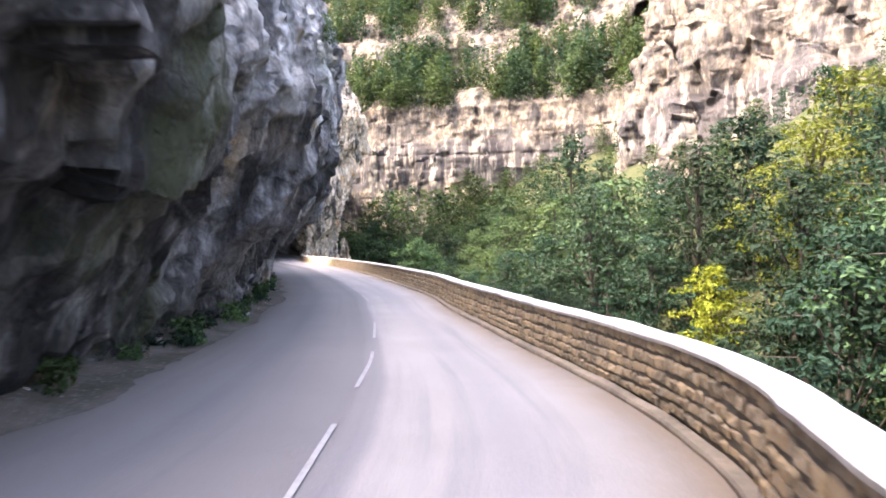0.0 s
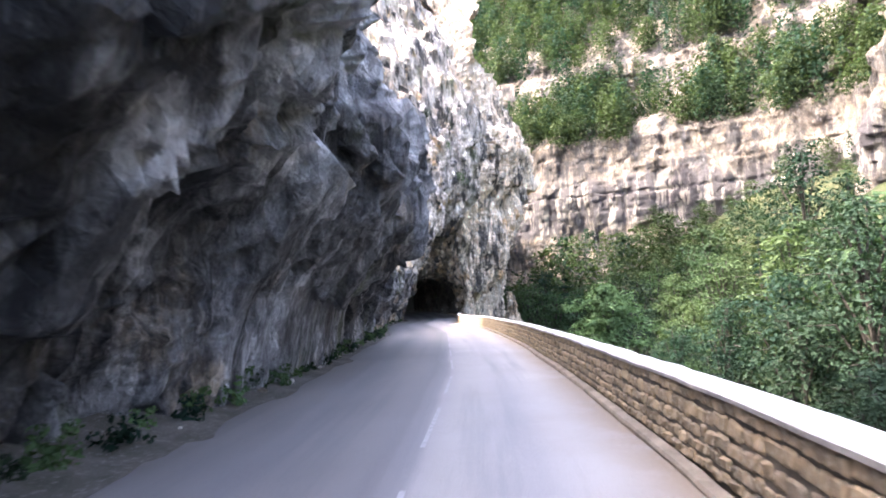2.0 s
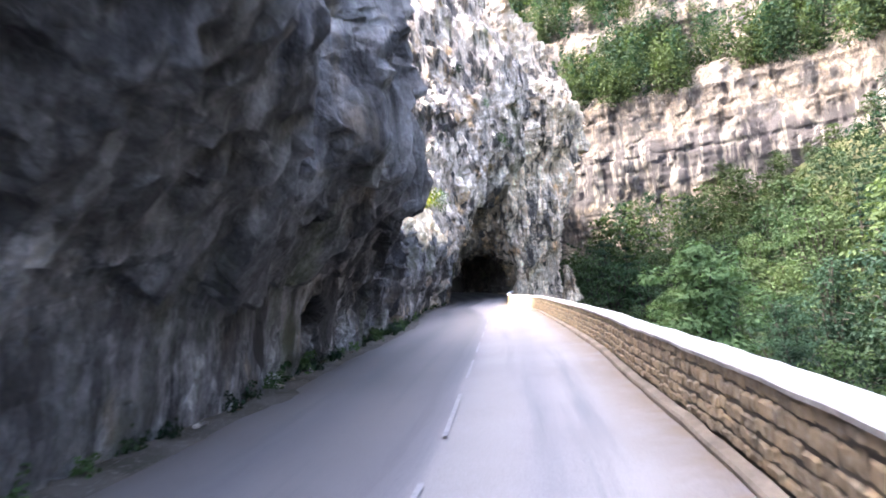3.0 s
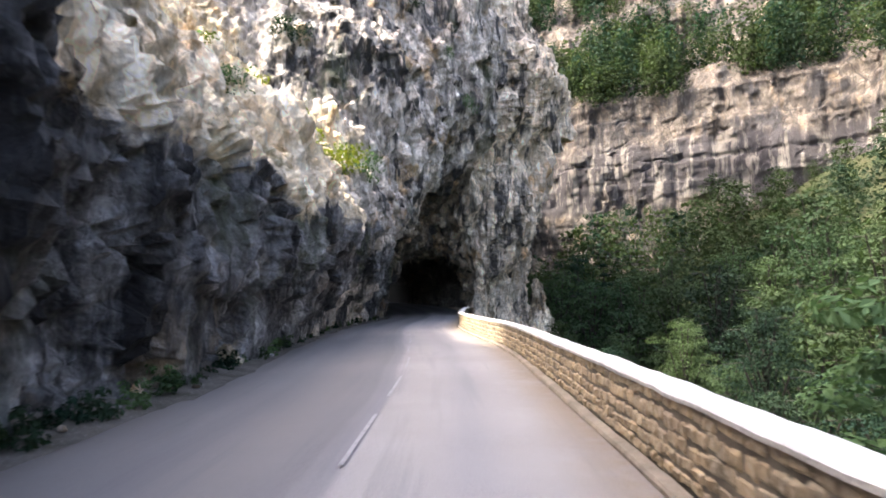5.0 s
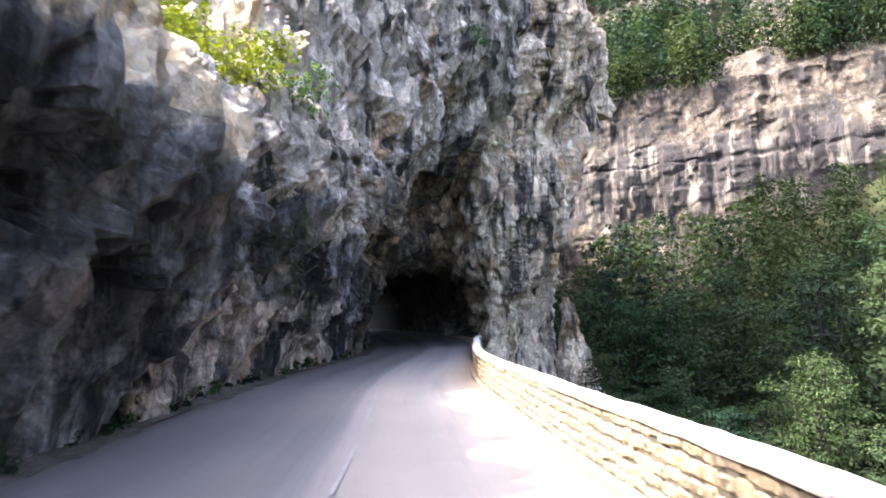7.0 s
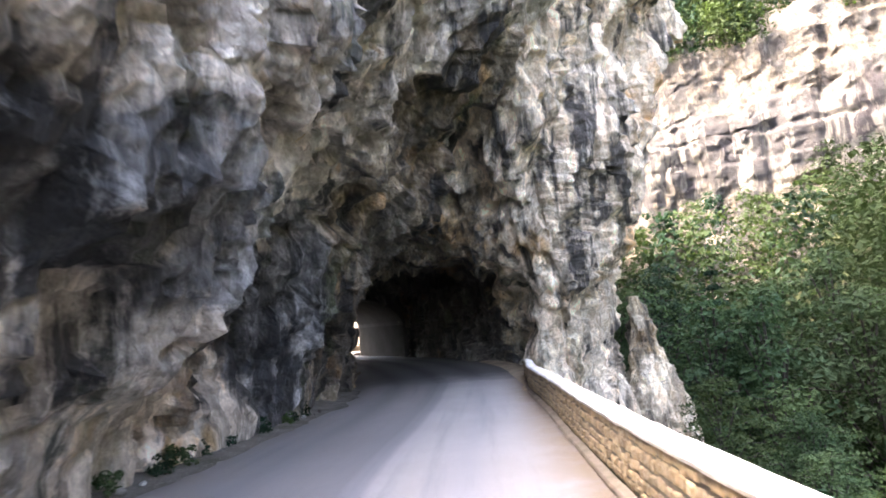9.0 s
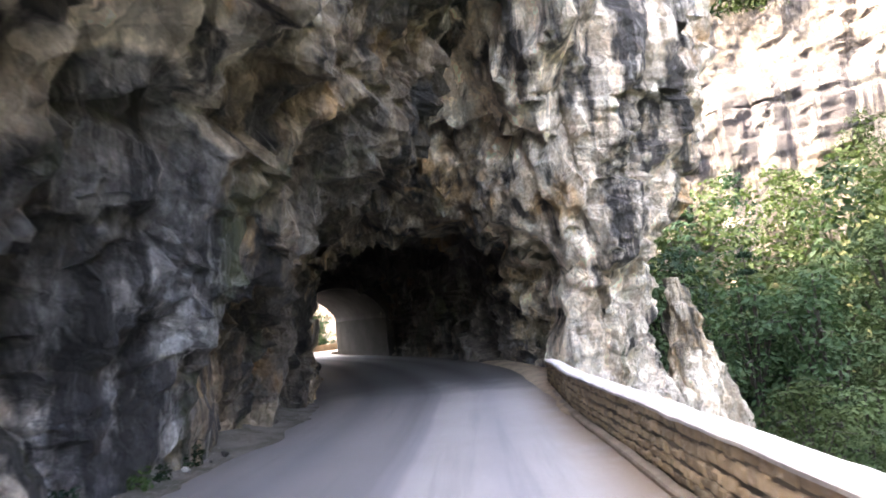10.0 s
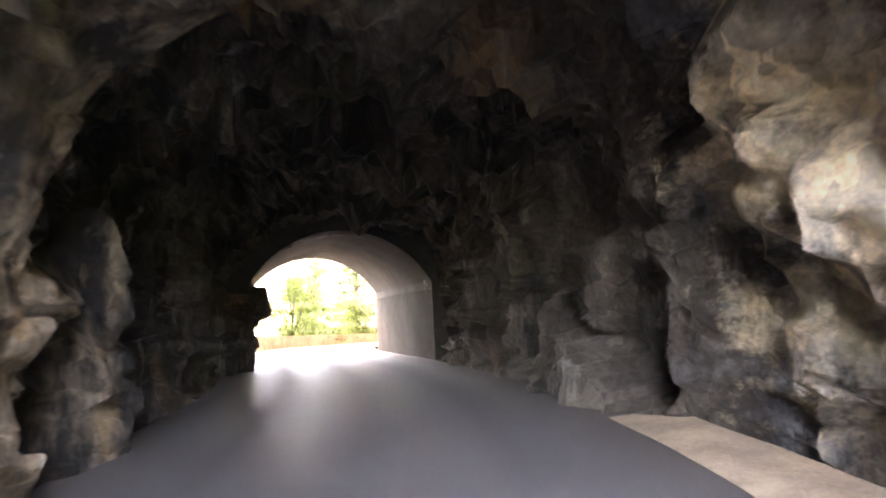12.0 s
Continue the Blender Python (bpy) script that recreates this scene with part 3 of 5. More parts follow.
def rim_edges(faces, of):
    """The free edges of a sheet of quads whose ends both lie among the given points."""
    e = np.vstack([faces[:, [a, (a + 1) % 4]] for a in range(4)])
    lo, hi = e.min(axis=1).astype(np.int64), e.max(axis=1).astype(np.int64)
    _, first, count = np.unique(lo * 10_000_000 + hi, return_index=True, return_counts=True)
    free = e[first[count == 1]]
    return free[np.isin(free[:, 0], of) & np.isin(free[:, 1], of)]


def even_out(verts, edges, times):
    """Draws the points of an outline towards the middle of their neighbours."""
    v = verts.copy()
    for _ in range(times):
        total, n = np.zeros_like(v), np.zeros(len(v))
        for a, b in ((0, 1), (1, 0)):
            np.add.at(total, edges[:, a], v[edges[:, b]])
            np.add.at(n, edges[:, a], 1)
        pick = n >= 2
        v[pick] = 0.5 * v[pick] + 0.5 * total[pick] / n[pick][:, None]
    return v


def build_spur():
    line = curve_through(SPUR, 0.18)
    keep = np.concatenate([np.flatnonzero(line[:, 1] < 132), np.flatnonzero(line[:, 1] >= 132)[::5]])
    line = line[np.sort(keep)]
    zs = np.concatenate([np.arange(-18, -1, 0.8), np.arange(-1, 10, 0.16), np.arange(10, 45, 0.26), np.arange(45, 90, 1.2)])
    out = np.interp(zs, [-18, 0, 3.5, 7.5, 15, 22, 25, 28, 31, 36, 45, 60, 90], [1.0, -0.9, -1.2, -0.3, 1.6, 3.4, 4.0, 3.0, 1.2, -0.4, -6, -16, -45])
    tang = np.gradient(line, axis=0)
    tang /= np.linalg.norm(tang, axis=1, keepdims=True)
    normal = np.stack([tang[:, 1], -tang[:, 0]], axis=1)
    w = np.clip((-19.4 - line[:, 0]) / 3.0, 0, 1) * (line[:, 1] < 120)
    w = w * w * (3 - 2 * w)
    lift = np.clip(mouth_top(line[:, 0]) - 3.6, 0, 3)[:, None] * np.clip((14 - zs) / 6, 0, 1)[None, :]
    over = np.interp(zs[None, :] - lift, [0, 3.6, 4.3, 5.2, 7, 9, 12, 18, 25, 31, 38, 46, 60, 90], [0, 0.2, 0.8, 1.4, 2.2, 3.0, 4.4, 7.0, 9.4, 9.5, 5, -3, -16, -50])
    gx = line[:, 0][:, None] + normal[:, 0][:, None] * out[None, :] * (1 - w)[:, None]
    gy = line[:, 1][:, None] + normal[:, 1][:, None] * out[None, :] * (1 - w)[:, None] - over * w[:, None]
    grid = np.stack(np.broadcast_arrays(gx, gy, zs[None, :]), axis=2).copy()
    smooth = grid.copy()
    grid = rock(grid, 0.8, 1.15, 0.6, 0.17, 300)
    by_mouth = np.clip(np.maximum((np.abs(smooth[..., 0] + 28.4) - 4.7) / 1.2, (smooth[..., 2] - 6.3) / 2.0), 0.5, 1)[..., None]
    grid = smooth + (grid - smooth) * np.where(smooth[..., 1:2] < 121, by_mouth, 1.0)
    faces = grid_faces(len(line), len(zs))
    c = smooth.reshape(-1, 3)[faces].mean(axis=1)
    ragged = 0.45 * fbm(c * np.array([1.3, 0.0, 1.3]), 4, 330)
    hole = (c[:, 1] < 122) & (c[:, 0] < -23.2) & (c[:, 2] < mouth_top(c[:, 0] + ragged))
    verts, kept = grid.reshape(-1, 3), faces[~hole]
    # the rim of the mouth, evened out and carried back into the tunnel as a rough jamb
    ring = rim_edges(kept, np.unique(faces[hole]))
    verts = even_out(verts, ring, 14)
    back = verts[ring]
    sheets = [kept]
    base = ring
    for k in range(1, 11):
        row = back + np.array([-0.11, 0.26, 0.0]) * k
        row = row + 0.5 * np.array([1.0, 0.3, 0.8]) * (fbm(row.reshape(-1, 3) * 0.8, 4, 350) * min(1, k / 3)).reshape(-1, 2, 1)
        here = len(verts) + np.arange(row.shape[0] * 2).reshape(-1, 2)
        verts = np.vstack([verts, row.reshape(-1, 3)])
        sheets.append(np.stack([base[:, 0], base[:, 1], here[:, 1], here[:, 0]], axis=1))
        base = here
    allf = np.vstack(sheets)
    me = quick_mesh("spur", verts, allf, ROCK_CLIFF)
    c = verts
    edge = 2.4 * fbm(c * 0.4, 3, 340)
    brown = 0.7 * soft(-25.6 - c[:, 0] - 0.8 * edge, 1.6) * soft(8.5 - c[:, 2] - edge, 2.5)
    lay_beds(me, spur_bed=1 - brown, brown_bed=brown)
    tagged(new("cliff", me),
           "grey and tan streaked limestone spur pierced by the tunnel", "cliff", kind="structure")


build_spur()


def build_outcrop():
    """A pale crag standing on the slope beside the spur."""
    a = np.linspace(0, 2 * math.pi, 70)
    zs = np.linspace(-14, 3.6, 60)
    r = np.interp(zs, [-14, -6, -1, 1.5, 3.0, 3.6], [3.0, 2.1, 1.2, 0.85, 0.5, 0.05])
    gx = -19.2 + 0.0 * zs[None, :] + np.interp(zs, [-14, 3.6], [1.6, -0.2])[None, :] + np.cos(a)[:, None] * r[None, :]
    gy = 129.5 + np.sin(a)[:, None] * r[None, :] * 1.2
    grid = np.stack(np.broadcast_arrays(gx, gy, zs[None, :]), axis=2).copy()
    moved = rock(grid, 0.3, 0.35, 0.55, 0.12, 400)
    moved[-1] = moved[0]
    tagged(new("rock", quick_mesh("rock", moved.reshape(-1, 3), grid_faces(len(a), len(zs)), ROCK_TAN)),
           "pale limestone crag on the slope beside the spur", "rock")


build_outcrop()

# ---- the tunnel ----
TUBE = [(-28.3, 114.7, 0.0, 5.3, 6.5), (-29.0, 116.4, 0.1, 5.1, 6.3), (-31.0, 119.6, 0.5, 4.7, 6.0), (-34.4, 124.3, 0.9, 4.4, 5.7), (-38.6, 130.0, 1.2, 3.4, 4.75), (-39.9, 131.4, 1.25, 3.2, 4.45)]


def arch(half, height, n):
    """An arch section across the way: upright sides, then a round top."""
    spring = height * 0.58
    a = np.linspace(0, math.pi, n - 2 * (n // 4))
    side = np.linspace(-0.6, spring, n // 4, endpoint=False)
    u = np.concatenate([np.full(len(side), half), half * np.cos(a), np.full(len(side), -half)])
    v = np.concatenate([side, spring + (height - spring) * np.sin(a), side[::-1]])
    return u, v


def segment_arch(half, height, n):
    """A cast section: upright side walls and a flatter vault that meets them at an edge."""
    rise = 0.58 * half
    spring, radius = height - rise, (half * half + rise * rise) / (2 * rise)
    a = np.linspace(1, -1, n - 2 * (n // 4)) * math.asin(half / radius)
    side = np.linspace(-0.6, spring, n // 4, endpoint=False)
    u = np.concatenate([np.full(len(side), half), radius * np.sin(a), np.full(len(side), -half)])
    v = np.concatenate([side, height - radius + radius * np.cos(a), side[::-1]])
    return u, v


def sweep(stations, n, step, shape=arch):
    s = curve_through(stations, step)
    t = np.gradient(s[:, :2], axis=0)
    t /= np.linalg.norm(t, axis=1, keepdims=True)
    rows = []
    for (x, y, z, half, height), (tx, ty) in zip(s, t):
        u, v = shape(half, height, n)
        rows.append(np.stack([x + ty * u, y - tx * u, z + v], axis=1))
    return np.array(rows)


def build_tunnel():
    grid = sweep(TUBE, 110, 0.2)
    # the roof reaches forward under the overhang, the sides do not
    flare = np.clip(1 - np.arange(len(grid)) / 14.0, 0, 1)[:, None, None] * np.array([1.3, 0.6, 0.0])
    right = np.clip((48 - np.arange(110)) / 12.0, 0, 1)[None, :, None]
    grid = grid + flare * right
    # the jamb beside the end of the parapet turns in, facing the road
    turn_in = np.interp(np.arange(len(grid)), [0, 9, 19, 40, 60], [0, 0.1, 0.7, 0.7, 0])[:, None, None]
    grid = grid + turn_in * right * np.array([-0.86, -0.5, 0.0])
    forward = np.clip((grid[0, :, 2] - 3.3) / 1.2, 0, 1)
    lead = [grid[0] - np.array([0, 1, 0]) * (forward * d)[:, None] for d in np.linspace(0.5, 0.2, 2)]
    grid = np.concatenate([np.array(lead), grid])
    moved = rock(grid, 0.45, 0.5, 0.95, 0.10, 500, -1.0)
    calm = np.clip((len(grid) - 1 - np.arange(len(grid))) / 14.0, 0.12, 1)[:, None, None]
    moved = grid + (moved - grid) * calm
    faces = grid_faces(*grid.shape[:2])
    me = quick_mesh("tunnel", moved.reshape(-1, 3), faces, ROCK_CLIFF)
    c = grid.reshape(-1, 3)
    # brown near the mouth, deeper rock painted darker for the tunnel's shade
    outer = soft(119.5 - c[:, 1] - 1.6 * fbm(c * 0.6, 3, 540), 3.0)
    # jamb beside the parapet painted paler for the daylight that reaches it
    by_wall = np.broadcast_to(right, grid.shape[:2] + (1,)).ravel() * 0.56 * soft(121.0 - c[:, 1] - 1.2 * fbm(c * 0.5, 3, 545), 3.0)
    lay_beds(me, brown_bed=outer * (1 - by_wall), shade_bed=(1 - outer) * (1 - by_wall), lit_tan_bed=by_wall)
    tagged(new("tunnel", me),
           "rough-hewn rock tunnel through the spur, painted dark for its shade", "tunnel", kind="structure")
    # concrete lining at the far end, with its thickness
    line = [(-39.2, 130.7, 1.2, 3.15, 4.6), (-41.6, 133.0, 1.35, 3.15, 4.6), (-46.5, 138.3, 1.6, 3.15, 4.6)]
    inner = sweep(line, 48, 0.6, segment_arch)
    outer = sweep([(x, y, z, h + 0.55, t + 0.55) for x, y, z, h, t in line], 48, 0.6, segment_arch)
    k, m = inner.shape[:2]
    verts = np.vstack([inner.reshape(-1, 3), outer.reshape(-1, 3)])
    faces = [grid_faces(k, m), grid_faces(k, m)[:, ::-1] + k * m]
    for row in (0, k - 1):
        i = row * m + np.arange(m - 1)
        faces.append(np.stack([i, i + 1, i + 1 + k * m, i + k * m], axis=1))
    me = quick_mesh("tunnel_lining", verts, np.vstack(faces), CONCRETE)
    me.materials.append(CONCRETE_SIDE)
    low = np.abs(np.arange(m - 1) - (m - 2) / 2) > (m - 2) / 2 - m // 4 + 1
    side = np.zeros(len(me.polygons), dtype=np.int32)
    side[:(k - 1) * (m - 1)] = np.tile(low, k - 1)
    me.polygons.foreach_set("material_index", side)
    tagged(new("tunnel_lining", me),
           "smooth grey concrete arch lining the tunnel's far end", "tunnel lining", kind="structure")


build_tunnel()


def build_hill_over_tunnel():
    """Closes the mass of the spur round and beyond the tunnel."""
    line = curve_through([(-33.5, 132.5), (-35.6, 135.0), (-42.3, 142.6), (-41, 150), (-34, 158)], 0.8)
    zs = np.linspace(-2, 40, 60)
    gx = line[:, 0][:, None] - 0.0 * zs[None, :]
    grid = np.stack(np.broadcast_arrays(gx, line[:, 1][:, None], zs[None, :]), axis=2).copy()
    grid = rock(grid, 0.8, 0.5, 0.6, 0.1, 600)
    tagged(new("cliff", quick_mesh("spur_far_side", grid.reshape(-1, 3), grid_faces(len(line), len(zs)), ROCK_CREAM)),
           "pale rock face beside the tunnel's far end", "cliff", kind="structure")
    left = curve_through([(-44.5, 127.0), (-50.5, 133.5), (-62, 139), (-90, 141)], 0.6)
    gz = np.linspace(0, 60, 90)
    wall = np.stack(np.broadcast_arrays(left[:, 0][:, None] - 0.25 * gz[None, :], left[:, 1][:, None] - 0.1 * gz[None, :], gz[None, :]), axis=2).copy()
    wall = rock(wall, 0.8, 0.5, 0.8, 0.1, 620)
    tagged(new("cliff", quick_mesh("cliff_beyond", wall.reshape(-1, 3), grid_faces(len(left), len(gz)), ROCK_CREAM)),
           "pale limestone cliff beyond the tunnel", "cliff", kind="structure")
    top = np.stack(np.meshgrid(np.linspace(-52, -24, 40), np.linspace(115, 139, 40), indexing="ij"), axis=2)
    d = np.hypot(top[..., 0] + 46.5, top[..., 1] - 138.0)
    roof = np.concatenate([top, (np.full(top.shape[:2], 8.5) + 0.2 * d)[..., None]], axis=2)
    tagged(new("cliff", quick_mesh("spur_back", roof.reshape(-1, 3), grid_faces(40, 40), ROCK_GREY)),
           "grey rock closing the spur over the tunnel", "cliff", kind="structure")


build_hill_over_tunnel()

# ---- the far side of the gorge ----
FAR = [(-190, 290), (-120, 240), (-60, 204), (-30, 191), (0, 184), (20, 178.5), (30, 176.5), (32.5, 168.5), (42, 166.5), (44.5, 156), (38, 143), (40, 129), (47, 116), (64, 98), (92, 70), (130, 20), (170, -60)]


def build_far_cliff():
    line = curve_through(FAR, 0.9)
    zs = np.concatenate([np.arange(-4, 46, 0.6), np.arange(46, 72, 0.7), np.arange(72, 150, 2.0)])
    t = np.gradient(line, axis=0)
    t /= np.linalg.norm(t, axis=1, keepdims=True)
    back = np.stack([-t[:, 1], t[:, 0]], axis=1)
    wall = np.interp(zs, [-4, 16, 41, 43, 52, 54, 66, 68, 150], [-2, 0, 1.5, 4, 15, 16, 18, 21, 70])
    tower = np.interp(zs, [-4, 10, 70, 150], [-2, 0, 8, 55])
    near = np.clip((150 - line[:, 1]) / 10, 0, 1)[:, None] * (line[:, 0] > 0)[:, None]
    depth = wall[None, :] * (1 - near) + tower[None, :] * near
    gx = line[:, 0][:, None] + back[:, 0][:, None] * depth
    gy = line[:, 1][:, None] + back[:, 1][:, None] * depth
    grid = np.stack(np.broadcast_arrays(gx, gy, zs[None, :]), axis=2).copy()
    p = grid.reshape(-1, 3)
    tall = np.repeat(1 + 2.2 * near[:, 0], len(zs))
    strata = (facets(p * np.array([0.02, 0.02, 0.40]), 710) * 0.45 + facets(p * np.array([0.30, 0.30, 0.06]), 720) * 0.8 * tall + facets(p * np.array([0.10, 0.10, 0.05]), 730) * 1.6 * (tall - 1)).reshape(grid.shape[:2])
    grid = grid - grid_normals(grid) * strata[..., None]
    grid = rock(grid, 1.2, 0.35, 0.16, 0.10, 700)
    tagged(new("cliff", quick_mesh("far_cliff", grid.reshape(-1, 3), grid_faces(len(line), len(zs)), ROCK_CREAM)),
           "tall cream limestone cliff bands across the gorge", "cliff", kind="structure")
    return line, back


far_line, far_back = build_far_cliff()

# ---- verge, markings, kerb and parapet ----
def build_verge():
    ys = np.arange(-30, 116, 0.35)
    u = np.linspace(0, 1, 9)
    gx = left_x(ys)[:, None] + 0.30 - 1.9 * u[None, :]
    wave = value_noise(np.stack([ys * 0.5, ys * 0, ys * 0], axis=1), 61)
    gx = gx + (0.28 * wave)[:, None] * (1 - u)[None, :]
    gz = -0.01 + 0.28 * u[None, :] ** 1.5 + 0 * gx
    grid = np.stack(np.broadcast_arrays(gx, ys[:, None], gz), axis=2).copy()
    f = grid.reshape(-1, 3)
    grid[..., 2] += (np.abs(fbm(f * 1.8, 3, 63)) * 0.11).reshape(grid.shape[:2]) * (0.15 + u)[None, :]
    tagged(new("verge", quick_mesh("verge", grid.reshape(-1, 3), grid_faces(len(ys), 9), VERGE, True)),
           "gritty soil verge littered below the cliff", "verge", kind="structure")


build_verge()


def build_sand_strip():
    """Pale washed-out grit where the parapet ends and the road runs into the tunnel."""
    ys = np.arange(105.5, 121.6, 0.25)
    u = np.linspace(0, 1, 7)
    wide = np.interp(ys, [105.5, 110, 115, 121.6], [0.08, 0.22, 0.5, 0.12]) + 0.10 * value_noise(np.stack([ys * 0.8, ys * 0, ys * 0], axis=1), 66)
    outer = np.interp(ys, [114, 116.5], [-0.02, 0.9])
    gx = right_x(ys)[:, None] - wide[:, None] * (1 - u)[None, :] + outer[:, None] * u[None, :]
    gz = np.interp(ys, right_line[:, 1], right_line[:, 2])[:, None] + 0.018 + 0.05 * np.sin(np.pi * np.minimum(u, 0.6))[None, :] + 0 * gx
    grid = np.stack(np.broadcast_arrays(gx, ys[:, None], gz), axis=2).copy()
    grid[..., 2] += (0.02 * fbm(grid.reshape(-1, 3) * 2.0, 3, 67)).reshape(grid.shape[:2]) * np.minimum(1, 3 * u)[None, :]
    tagged(new("verge", quick_mesh("verge", grid.reshape(-1, 3), grid_faces(len(ys), 7)[:, ::-1], SAND, True)),
           "pale sandy grit strip at the parapet's end", "verge", kind="structure")


build_sand_strip()


def build_markings():
    line = resample(curve_through(CENTRE, 0.3), 1200)
    s = np.concatenate([[0], np.cumsum(np.linalg.norm(np.diff(line, axis=0), axis=1))])
    first = np.interp(9.95, line[:, 1], s)
    for k in range(-3, 20):
        a, b = first + k * 4.74 - 1.48, first + k * 4.74 + 1.48
        if a < 0 or b > s[-1]:
            continue
        t = np.linspace(a, b, 7)
        c = np.stack([np.interp(t, s, line[:, i]) for i in (0, 1)], axis=1)
        d = np.gradient(c, axis=0)
        d /= np.linalg.norm(d, axis=1, keepdims=True)
        n = np.stack([d[:, 1], -d[:, 0]], axis=1) * 0.029
        verts = []
        for sign in (-1, 1):
            e = c + sign * n
            verts.append(np.column_stack([e, road_height(e[:, 0], e[:, 1]) + 0.024]))
        grid = np.stack(verts, axis=1)
        tagged(new("road_marking", quick_mesh("road_marking", grid.reshape(-1, 3), grid_faces(7, 2)[:, ::-1], MARKING)),
               "worn white centre dash painted on the asphalt", "road marking", "centre line dashes", "structure")


build_markings()
WALL_TOP, WALL_THICK = 0.80, 0.32


def wall_frame(step, lo=-30.0, hi=115.2):
    ys = np.arange(lo, hi + 1e-6, step)
    c = np.stack([right_x(ys), ys], axis=1)
    d = np.gradient(c, axis=0)
    d /= np.linalg.norm(d, axis=1, keepdims=True)
    return c, d, np.stack([d[:, 1], -d[:, 0]], axis=1)


def section_sweep(name, section, c, n, material, wobble=0.0, smooth=False):
    """Sweeps a closed section of (out from the inner face, height) along the wall."""
    sec = np.array(section)
    m = len(sec)
    grid = np.zeros((len(c), m, 3))
    grid[..., :2] = c[:, None, :] + n[:, None, :] * sec[None, :, 0, None]
    grid[..., 2] = sec[None, :, 1]
    if wobble:
        f = grid.reshape(-1, 3)
        for a in range(3):
            grid[..., a] += wobble * fbm(f * 1.7, 3, 80 + a).reshape(grid.shape[:2])
    faces = []
    for j in range(m):
        i = np.arange(len(c) - 1) * m
        faces.append(np.stack([i + j, i + (j + 1) % m, i + m + (j + 1) % m, i + m + j], axis=1))
    faces = np.vstack(faces)[:, ::-1]
    verts = np.vstack([grid.reshape(-1, 3), grid[0].mean(axis=0), grid[-1].mean(axis=0)])
    k = len(verts)
    caps = [(j, (j + 1) % m, k - 2, k - 2) for j in range(m)]
    last = (len(c) - 1) * m
    caps += [(last + (j + 1) % m, last + j, k - 1, k - 1) for j in range(m)]
    bm = bmesh.new()
    vs = [bm.verts.new(v) for v in verts]
    for q in np.vstack([faces, np.array(caps)]):
        ids = list(dict.fromkeys(int(i) for i in q))
        bm.faces.new([vs[i] for i in ids])
    me = bpy.data.meshes.new(name)
    bm.to_mesh(me)
    bm.free()
    me.materials.append(material)
    if smooth:
        me.polygons.foreach_set("use_smooth", [True] * len(me.polygons))
    return me


def build_kerb():
    c, d, n = wall_frame(0.4)
    section = [(-0.13, -0.15), (-0.13, 0.045), (-0.11, 0.075), (-0.02, 0.085), (0.01, 0.085), (0.01, -0.15)]
    tagged(new("kerb", section_sweep("kerb", section, c, n, KERB, 0.012)), "low worn cement kerb at the foot of the parapet", "kerb", kind="structure")


build_kerb()


def stone_mesh(k):
    """One rough squared stone, a unit wide, deep and high, its face pillowed and uneven."""
    rnd = random.Random(900 + k)
    bm = bmesh.new()
    us, vs = (-0.5, -0.36, 0.0, 0.36, 0.5), (-0.5, -0.32, 0.32, 0.5)
    front = []
    for i, u in enumerate(us):
        col = []
        for j, v in enumerate(vs):
            rim = i in (0, len(us) - 1) or j in (0, len(vs) - 1)
            depth = 0.0 if rim else 0.55 + rnd.uniform(-0.3, 0.35)
            pull = 0.84 if i in (0, len(us) - 1) and j in (0, len(vs) - 1) else 1.0
            col.append(bm.verts.new((u * pull + rnd.uniform(-0.04, 0.04), -depth, v * pull + rnd.uniform(-0.06, 0.06))))
        front.append(col)
    for i in range(len(us) - 1):
        for j in range(len(vs) - 1):
            bm.faces.new((front[i][j], front[i + 1][j], front[i + 1][j + 1], front[i][j + 1]))
    rim = [front[i][0] for i in range(5)] + [front[4][j] for j in (1, 2, 3)] + [front[i][3] for i in (3, 2, 1, 0)] + [front[0][j] for j in (2, 1)]
    back = [bm.verts.new((v.co.x, 0.9, v.co.z)) for v in rim]
    for a in range(len(rim)):
        b = (a + 1) % len(rim)
        bm.faces.new((rim[b], rim[a], back[a], back[b]))
    me = bpy.data.meshes.new("stone")
    bm.to_mesh(me)
    bm.free()
    me.materials.append(STONE)
    return me


